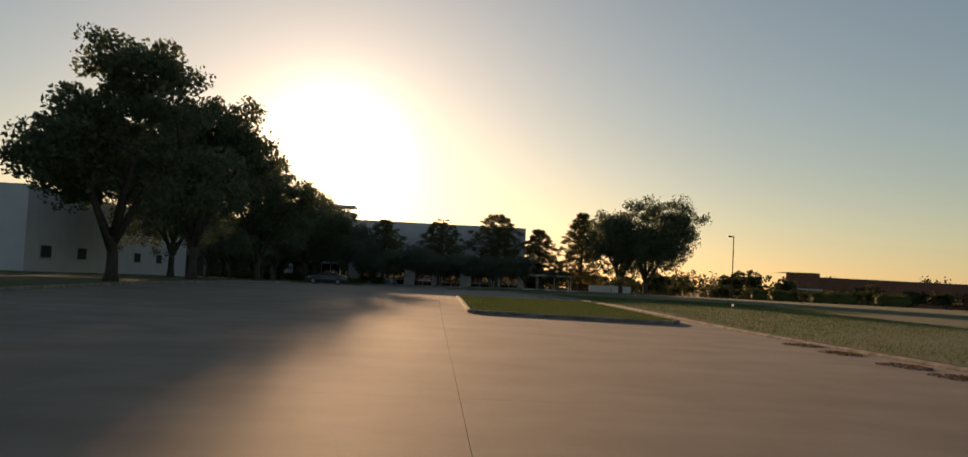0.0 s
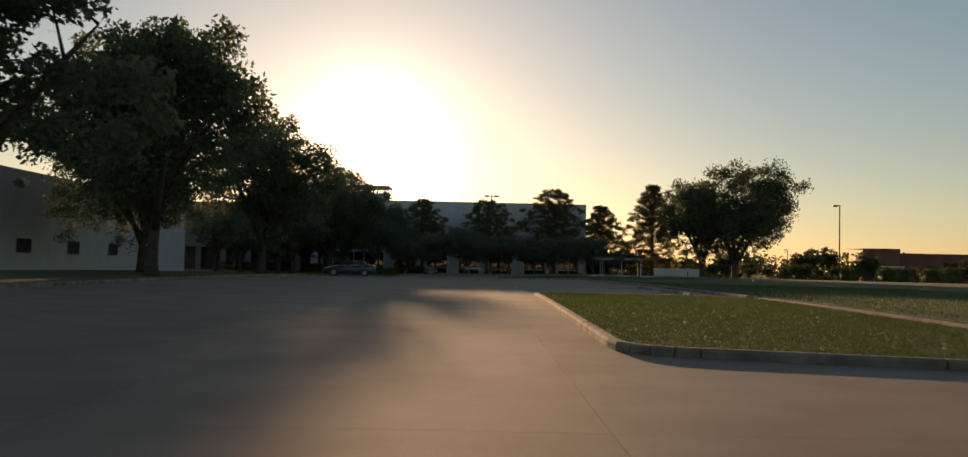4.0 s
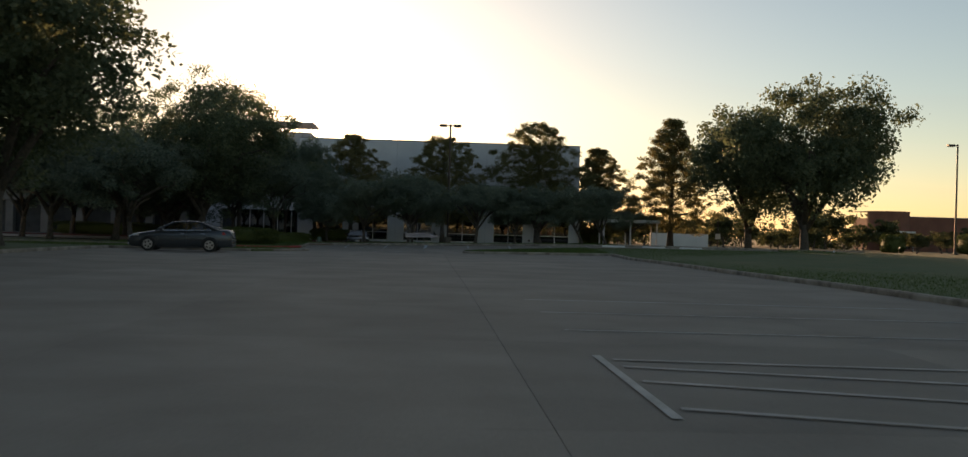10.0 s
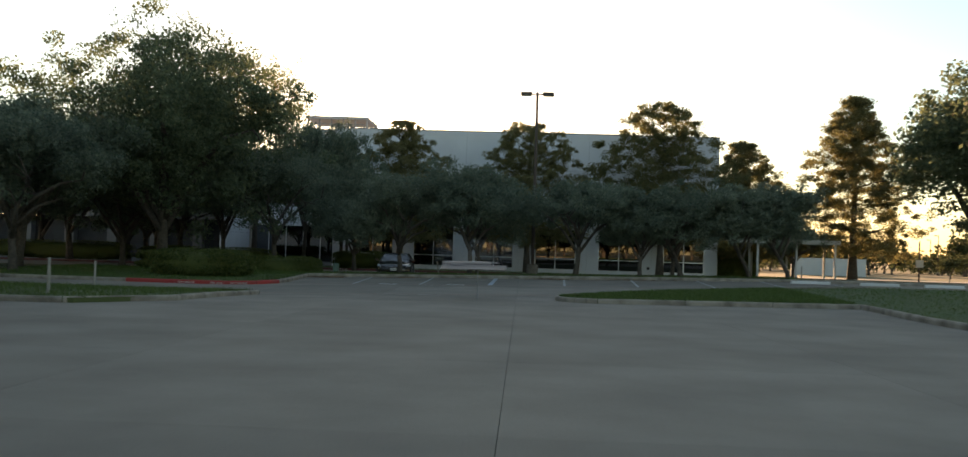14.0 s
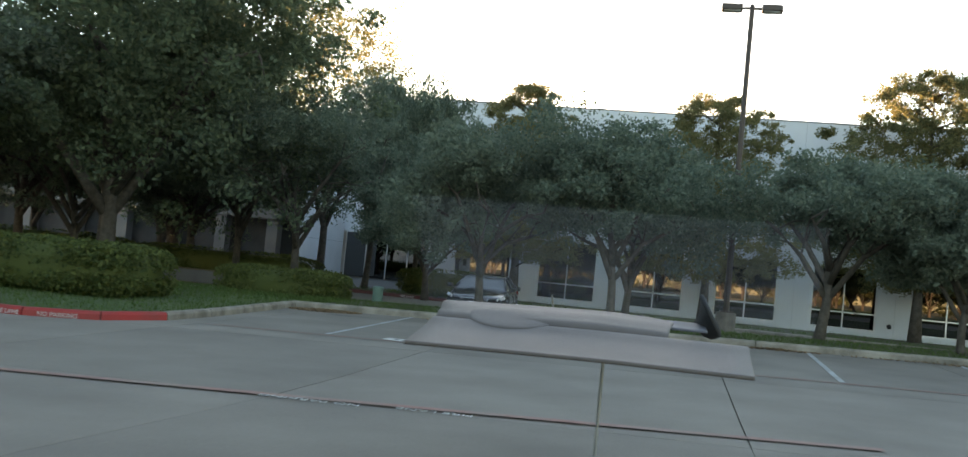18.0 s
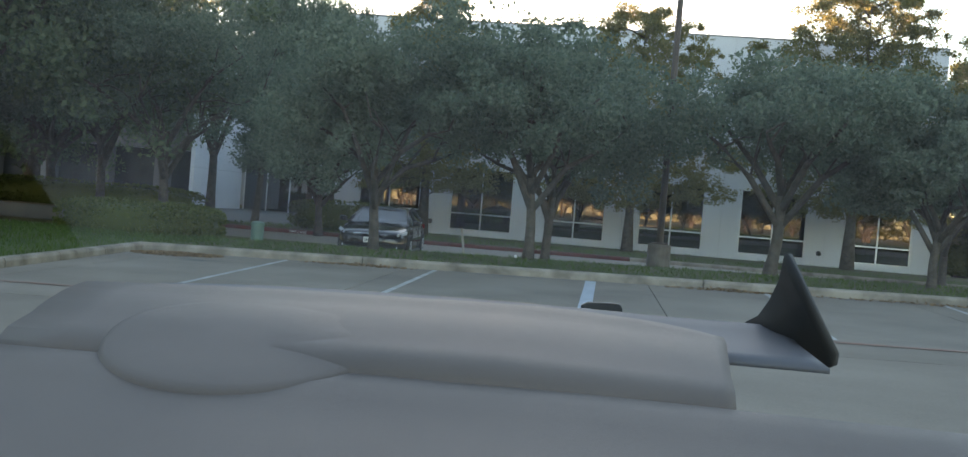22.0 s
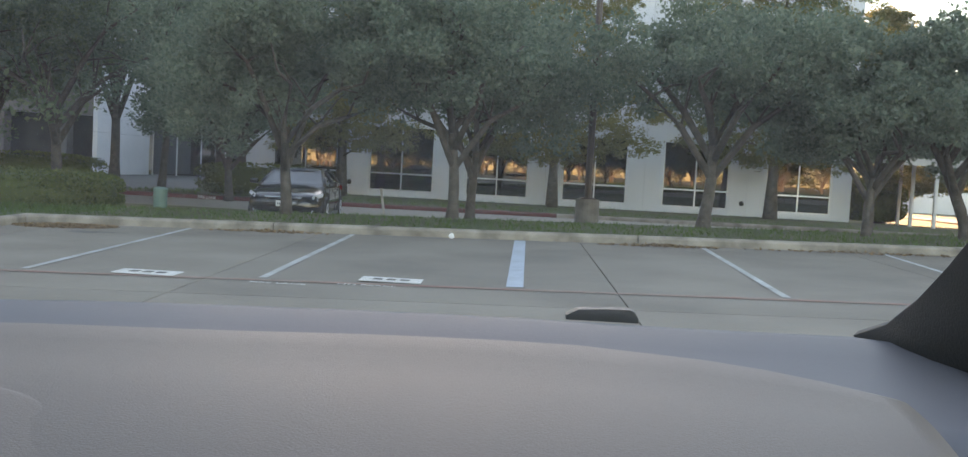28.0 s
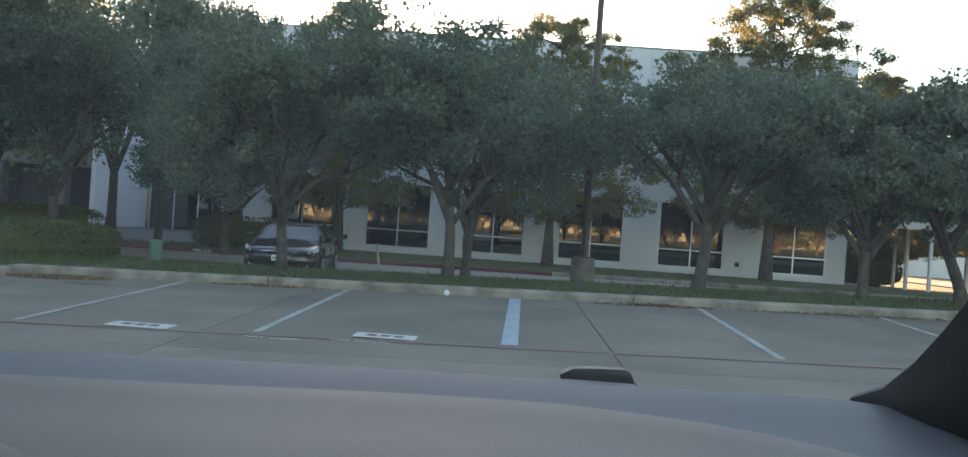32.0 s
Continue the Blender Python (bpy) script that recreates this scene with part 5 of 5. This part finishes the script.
                part("rim_gap", tube([(wx + 0.13 * math.cos(a), s * 0.949, 0.33 + 0.13 * math.sin(a)), (wx + 0.13 * math.cos(a), s * 0.953, 0.33 + 0.13 * math.sin(a))], [0.05, 0.05], 8), BLACK_PLASTIC, wheel)
    return root


black_car = sedan("parked_sedan", -5.45, 26.9, -86, BLACK_PAINT, "shiny black sedan parked in the lane before the building", False)
black_car.scale = (1.03, 1.03, 0.94)
sedan("parked_sedan", -11.2, -9.6, 184, GREY_PAINT, "dark grey sedan parked under the trees")

# ---- small things outside ----
box_u = empty("utility_pedestal", -8.6, 25.2, ground_z(-8.6, 25.2) + 0.05)
tagged(box_u, "green utility pedestal with a domed cap", "utility box")
part("body", tube([(0, 0, -0.05), (0, 0, 0.62)], [0.17, 0.17], 14), GREEN_BOX, box_u, smooth=False)
part("cap", tube([(0, 0, 0.621), (0, 0, 0.68), (0, 0, 0.72)], [0.185, 0.18, 0.1], 14), GREEN_BOX, box_u)
for k in range(4):
    part("rib", tube([(0, 0, 0.12 + 0.13 * k), (0, 0, 0.14 + 0.13 * k)], [0.176, 0.176], 14), GREEN_BOX, box_u)

stake = empty("leaning_stake", -2.75, 24.6, ground_z(-2.75, 24.6))
tagged(stake, "pale leaning stake in the grass", "stake")
part("stake", box(-0.03, 0.03, -0.02, 0.02, -0.1, 0.98, 0.006), WOOD_POST, stake)
stake.matrix_basis = stake.matrix_basis @ pose(0, 0, 0, 0, -9, 0)
for x, y, h in ((-13.9, 6.9, 0.85), (-9.9, -4.4, 0.9), (19.3, 33.0, 1.0), (34.6, 47, 1.1)):
    pst = empty("marker_post", x, y, ground_z(x, y) + 0.05)
    tagged(pst, "slim pale marker post in the grass", "post")
    part("post", tube([(0, 0, -0.1), (0, 0, h)], [0.045, 0.04], 8), WOOD_POST, pst)
    part("cap", tube([(0, 0, h), (0, 0, h + 0.03)], [0.05, 0.03], 8), WOOD_POST, pst)
sgn = empty("sign_post", 33.5, 50.0, ground_z(33.5, 50))
tagged(sgn, "slim post with a small white sign", "sign")
part("post", tube([(0, 0, -0.1), (0, 0, 3.6)], [0.07, 0.06], 8), POLE_PAINT, sgn)
part("panel", box(-0.3, 0.3, -0.1, -0.08, 1.5, 2.1, 0.01), FENCE_WHITE, sgn)
planter = empty("stone_planter", -16.5, 29.9, ground_z(-16.5, 29.9))
tagged(planter, "long low grey concrete planter", "planter")
part("trough", box(-2.6, 2.6, -0.4, 0.4, -0.05, 0.42, 0.03), WALL_DARK, planter)
part("soil", box(-2.5, 2.5, -0.3, 0.3, 0.422, 0.45), SOIL, planter)
for x, y, s in ((40.5, 22, 0), (27.0, 4.0, 1), (22.0, -24.0, 2), (17.5, -70.0, 0)):
    flag = empty("utility_flag", x, y, ground_z(x, y) + 0.1)
    tagged(flag, "small white utility marker flag in the lawn", "flag")
    part("wire", tube([(0, 0, -0.1), (0, 0, 0.5)], [0.006, 0.006], 5), GREY_METAL, flag)
    bm = bmesh.new()
    bm.faces.new([bm.verts.new(p) for p in ((0, 0, 0.5), (0.16, 0.02, 0.46), (0.14, 0.05, 0.36), (0, 0, 0.36))])
    bmesh.ops.solidify(bm, geom=bm.faces[:], thickness=0.004)
    part("pennant", bm, PLATE, flag)


# ---- grass blades, leaf litter ----
def blades(name, poly_test, x0, x1, y0, y1, count, h, mat, seed, lift, label):
    rng = np.random.default_rng(seed)
    pts = []
    while len(pts) < count:
        x, y = x0 + (x1 - x0) * rng.random(), y0 + (y1 - y0) * rng.random()
        if poly_test(x, y):
            pts.append((x, y, ground_z(x, y) + lift))
    p = np.array(pts)
    n = len(p)
    az = rng.random(n) * 6.28
    wd = 0.006 + 0.008 * rng.random(n)
    hh = h * (0.5 + 0.8 * rng.random(n))
    d = np.stack([np.cos(az), np.sin(az), np.zeros(n)], 1)
    tip = p + np.stack([np.cos(az + 1.6) * hh * 0.5, np.sin(az + 1.6) * hh * 0.5, hh], 1)
    v = np.empty((n, 4, 3))
    v[:, 0], v[:, 1], v[:, 2], v[:, 3] = p - d * wd[:, None], p + d * wd[:, None], tip + d * wd[:, None] * 0.2, tip - d * wd[:, None] * 0.2
    ob = leaf_mesh(name, v.reshape(-1, 3), np.arange(n * 4).reshape(n, 4), mat, None)
    return tagged(ob, label, "grass", kind="stuff")


def inside(poly):
    def test(x, y):
        c = False
        for (ax, ay), (bx, by) in zip(poly, poly[1:] + poly[:1]):
            if (ay > y) != (by > y) and x < (bx - ax) * (y - ay) / (by - ay) + ax:
                c = not c
        return c
    return test


blades("grass_blades", inside(STRIP_NORTH), -8.2, 16, 18.8, 22.9, 12000, 0.055, BLADE, 1, 0.13, "short green grass on the strip behind the kerb")
blades("grass_blades", inside(CORNER_WEST), -22, -8.2, 10.5, 26, 34000, 0.07, BLADE, 2, 0.11, "short green grass on the hedge corner")
blades("grass_blades", inside(ISLAND_TIP), 2.7, 12, 1.2, 10.6, 24000, 0.07, BLADE, 3, 0.13, "short green grass on the rounded island")
blades("grass_blades", inside(ISLAND_SOUTH), 2.5, 11.2, -85, -60, 80000, 0.035, BLADE, 4, 0.12, "sunlit grass on the southern island")
blades("grass_blades", inside(LAWN_EAST), 12, 32, -59, 26, 60000, 0.07, BLADE, 5, 0.10, "mown grass on the east lawn")
blades("grass_blades", inside(LAWN_SOUTH_EAST), 12.2, 26, -115, -59, 40000, 0.07, BLADE, 6, 0.10, "short grass beside the drive")
blades("grass_blades", inside(LAWN_WEST), -22, -7, -7, 5, 14000, 0.09, BLADE, 7, 0.11, "short grass on the west bed")
blades("grass_blades", inside(FRONT_BED), -13, 30, 31, 51, 16000, 0.1, BLADE, 8, 0.07, "shaded grass before the building")


def litter(cx, cy, rx, ry, count, seed, label):
    rng = np.random.default_rng(seed)
    a, r = rng.random(count) * 6.28, rng.random(count) ** 0.6
    x, y = cx + rx * r * np.cos(a), cy + ry * r * np.sin(a)
    z = np.array([ground_z(p, q) for p, q in zip(x, y)]) + 0.012 + 0.05 * (1 - r) * rng.random(count)
    v, f = leaf_cloud(rng, np.stack([x, y, z], 1), np.full(count, 0.01), 1, 0.07, flat=0.85)
    ob = leaf_mesh("leaf_litter", v, f, LITTER_LEAF, None)
    return tagged(ob, label, "leaves", kind="stuff")


litter(-7.6, 18.05, 0.95, 0.45, 1700, 11, "heap of dry leaves in the kerb corner")
litter(3.0, 18.35, 1.1, 0.12, 420, 12, "thin line of dry leaves along the kerb")
litter(-4.0, 18.35, 1.2, 0.12, 250, 13, "thin line of dry leaves along the kerb")
litter(6.5, 18.35, 2.0, 0.1, 200, 14, "thin line of dry leaves along the kerb")
for k, (x, y) in enumerate(((11.4, -98.0), (11.2, -101.5), (11.0, -104.0), (11.6, -95), (10.9, -57.5))):
    litter(x, y, 0.5, 0.9, 260, 20 + k, "clump of dry weeds at the lot's edge")


def stain(x, y, rx, ry, seed, label):
    """A dark patch on the concrete with a ragged rim."""
    bm = bmesh.new()
    mid = bm.verts.new((x, y, ground_z(x, y) + 0.006))
    rim = []
    for k in range(28):
        a = 2 * math.pi * k / 28
        f = 1 + 0.3 * math.sin(3 * a + seed) + 0.2 * math.sin(5 * a + 2 * seed) + 0.12 * math.sin(9 * a + seed)
        px, py = x + rx * f * math.cos(a), y + ry * f * math.sin(a)
        rim.append(bm.verts.new((px, py, ground_z(px, py) + 0.006)))
    for k in range(28):
        bm.faces.new((mid, rim[k], rim[(k + 1) % 28]))
    return tagged(part("oil_stain", bm, STAIN), label, "stain", kind="structure")


stain(-6.7, 17.1, 0.42, 0.16, 1, "dark damp stain on the concrete beside the leaf heap")

# ---- dashboard of the vehicle at its stopping place ----
EYE = Vector((0.395, 1.345, 1.352))
car = empty("vehicle_dashboard", EYE.x, EYE.y, 0.0)
tagged(car, "grey vinyl car dashboard with dusty windscreen, pillar and wiper", "dashboard")


def surface(name, rows, mat, thick, label="", parent=None):
    """A curved panel through rows of points (right, ahead, drop from the eye)."""
    bm = bmesh.new()
    vs = [[bm.verts.new((r, a, EYE.z - d)) for r, a, d in row] for row in rows]
    for r0, r1 in zip(vs, vs[1:]):
        for k in range(len(r0) - 1):
            bm.faces.new((r0[k], r0[k + 1], r1[k + 1], r1[k]))
    bmesh.ops.recalc_face_normals(bm, faces=bm.faces)
    if sum(f.normal.z for f in bm.faces) < 0:
        bmesh.ops.reverse_faces(bm, faces=bm.faces)
    bmesh.ops.subdivide_edges(bm, edges=bm.edges[:], cuts=2, use_grid_fill=True, smooth=0.6)
    bmesh.ops.solidify(bm, geom=bm.faces[:], thickness=thick)
    return part(name, bm, mat, parent or car, label, True)


cols = [-1.15, -0.72, -0.33, -0.09, 0.17, 0.36, 0.435]
far_edge = [1.10, 1.20, 1.20, 1.20, 1.20, 1.12, 1.06]
edge_drop = [0.246, 0.237, 0.224, 0.217, 0.222, 0.226, 0.229]
surface("dash_top", [[(c * 0.95, 0.60, d + 0.120) for c, d in zip(cols, edge_drop)], [(c * 0.95, 0.62, d + 0.080) for c, d in zip(cols, edge_drop)], [(c * 0.96, 0.75, d + 0.040) for c, d in zip(cols, edge_drop)], [(c * 0.98, 0.88, d + 0.014) for c, d in zip(cols, edge_drop)],
                     [(c, 0.88 + (f - 0.88) * 0.5, d + 0.003) for c, f, d in zip(cols, far_edge, edge_drop)], [(c, f, d) for c, f, d in zip(cols, far_edge, edge_drop)],
                     [(c, f + 0.02, d + 0.022) for c, f, d in zip(cols, far_edge, edge_drop)]], DASH_GREY, 0.012, "grey grained vinyl dashboard top")
lcols = [-1.1, -0.68, -0.31, 0.1, 0.5, 0.9]
surface("lower_fascia", [[(c, a, d + 0.02 * max(0.0, -c)) for c in lcols] for a, d in ((-0.06, 0.44), (0.02, 0.428), (0.15, 0.405), (0.42, 0.355), (0.60, 0.312), (0.64, 0.318))], DASH_GREY, 0.02, "grey lower dashboard sloping into the cabin")
ccols = [-1.15, -0.85, -0.43, -0.01, 0.30, 0.575, 0.66]
cdrop = [0.285, 0.265, 0.251, 0.2445, 0.245, 0.242, 0.242]
surface("cowl", [[(c, 0.95, d + 0.022) for c, d in zip(ccols, cdrop)], [(c, 1.3, d + 0.012) for c, d in zip(ccols, cdrop)], [(c, 1.58, d) for c, d in zip(ccols, cdrop)], [(c, 1.61, d + 0.02) for c, d in zip(ccols, cdrop)]], COWL_GREY, 0.012, "blue-grey strip at the foot of the windscreen")
# the foot of the windscreen pillar, rising towards the cabin: depth, then edge and back as shares of it
rings = []
for ahead, ra, da, rb, db in ((1.57, 0.362, 0.152, 0.368, 0.158), (1.50, 0.394, 0.140, 0.405, 0.189), (1.42, 0.424, 0.112, 0.453, 0.223), (1.34, 0.453, 0.075, 0.52, 0.247), (1.26, 0.474, 0.044, 0.587, 0.24), (1.22, 0.486, 0.02, 0.60, 0.22)):
    rings.append([(ra * ahead, ahead, EYE.z - da * ahead), ((0.6 * ra + 0.4 * rb) * ahead, ahead - 0.025, EYE.z - (0.6 * da + 0.4 * db) * ahead), (rb * ahead, ahead, EYE.z - db * ahead), (rb * ahead + 0.03, ahead + 0.06, EYE.z - db * ahead), (ra * ahead + 0.03, ahead + 0.06, EYE.z - da * ahead)])
part("pillar", loft(rings), PILLAR_GREY, car, "dark grained foot of the windscreen pillar", True)
part("wiper", loft([[(r, 1.60, EYE.z - 0.245), (r, 1.63, EYE.z - 0.245), (r, 1.63, EYE.z - h), (r, 1.60, EYE.z - h)] for r, h in ((0.098, 0.238), (0.118, 0.227), (0.16, 0.224), (0.205, 0.223), (0.214, 0.227), (0.22, 0.238))]), BLACK_PLASTIC, car, "black wiper arm joint")
# Pane made wider than a real one to spread the added veil.
screen = surface("windscreen", [[(r, 1.66 - 0.06 * abs(r), 0.262) for r in (-1.4, -0.9, -0.3, 0.3, 0.9, 1.4)], [(r, 1.1 - 0.06 * abs(r), -0.1) for r in (-1.35, -0.85, -0.3, 0.3, 0.85, 1.35)], [(r, 0.55 - 0.06 * abs(r), -0.45) for r in (-1.3, -0.8, -0.3, 0.3, 0.8, 1.3)]], VEIL_FILM, 0.005, "widened windscreen whose dust film adds a pale haze veil")
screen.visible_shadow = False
blot = bmesh.new()
bmesh.ops.create_icosphere(blot, subdivisions=2, radius=0.0042)
for v in blot.verts:
    v.co = Vector((v.co.x * (1 + 0.4 * noise.noise(v.co * 300)), v.co.y * 0.3, v.co.z)) + Vector((-0.088, 1.365, EYE.z - 0.098))
part("dirt_speck", blot, PLATE, screen, "small white spot of dirt on the glass")


def dash_mound(name, x, y, rx, ry, rings, mat, label):
    """A low rounded form that follows the dashboard: rings of (share of the radius, height over the vinyl)."""
    bm = bmesh.new()
    loops = []
    for f, h in rings:
        loop = []
        for k in range(48):
            px, py = x + rx * f * math.cos(6.2832 * k / 48), y + ry * f * math.sin(6.2832 * k / 48)
            drop = float(np.interp(py, (0.15, 0.42, 0.62, 0.75, 0.88, 1.04, 1.2), (0.41, 0.36, 0.312, 0.272, 0.247, 0.237, 0.234)))
            loop.append(bm.verts.new((px, py, EYE.z - drop + h)))
        loops.append(loop)
    for r0, r1 in zip(loops, loops[1:]):
        for k in range(48):
            bm.faces.new((r0[k], r0[(k + 1) % 48], r1[(k + 1) % 48], r1[k]))
    bm.faces.new(loops[-1])
    return part(name, bm, mat, car, label, True)


dash_mound("instrument_hood", -0.60, 0.70, 0.285, 0.25, ((1.0, -0.02), (0.985, -0.002), (0.95, 0.003), (0.88, 0.006), (0.6, 0.009), (0.3, 0.010)), DASH_GREY, "raised rounded hood over the instruments")
gz = ground_z(EYE.x, EYE.y + 0.9)
part("support", tube([(0, 0.95, gz - 0.02), (0, 0.95, EYE.z - 0.232)], [0.012, 0.012], 8), GREY_METAL, car, "slim grey support under the dashboard")

# ---- the lot's concrete slabs, last ----
lot = empty("parking_lot", 0, 0, 0)
tagged(lot, "worn pale concrete lot cast in large slabs", "pavement", kind="structure")
tagged(sheet("lot_joints", -62, 40, -140, 18.6, 4, JOINT, -0.035), "dark tar in the joints between the slabs", "pavement", kind="structure")


def slab(x0, x1, y0, y1):
    g = 0.009 if y0 >= 4.9 else 0.003
    n = 3
    xs = [x0 + g + (x1 - x0 - 2 * g) * k / n for k in range(n + 1)]
    ys = [y0 + g + (y1 - y0 - 2 * g) * k / n for k in range(n + 1)]
    vs = [(x, y, ground_z(x, y)) for y in ys for x in xs]
    fs = [(j * (n + 1) + i, j * (n + 1) + i + 1, (j + 1) * (n + 1) + i + 1, (j + 1) * (n + 1) + i) for j in range(n) for i in range(n)]
    rim = [i for i in range(n + 1)] + [(j + 1) * (n + 1) + n for j in range(n)] + [n * (n + 1) + i for i in range(n - 1, -1, -1)] + [j * (n + 1) for j in range(n - 1, 0, -1)]
    base = len(vs)
    vs += [(vs[k][0], vs[k][1], vs[k][2] - 0.06) for k in rim]
    fs += [(rim[k], base + k, base + (k + 1) % len(rim), rim[(k + 1) % len(rim)]) for k in range(len(rim))]
    ob = from_arrays("slab", vs, fs, CONCRETE, lot)
    return ob


SX = [-15.5, -12.45, -7.75, -3.1, 1.62, 6.35, 12.0]
SY = [-140 + 5.0 * k for k in range(29)] + [5.0 + 0.0, 10.9, 18.6]
SY = sorted(set(round(v, 2) for v in SY))
for y0, y1 in zip(SY, SY[1:]):
    for x0, x1 in zip(SX, SX[1:]):
        slab(x0, x1, y0, y1)
for x0, x1 in ((12.0, 17.6), (17.6, 23.2), (23.2, 28.8), (28.8, 36)):
    slab(x0, x1, 10.9, 18.6)
for x0, x1 in ((-62, -46), (-46, -30), (-30, -15.5)):
    slab(x0, x1, 5.0, 10.9)
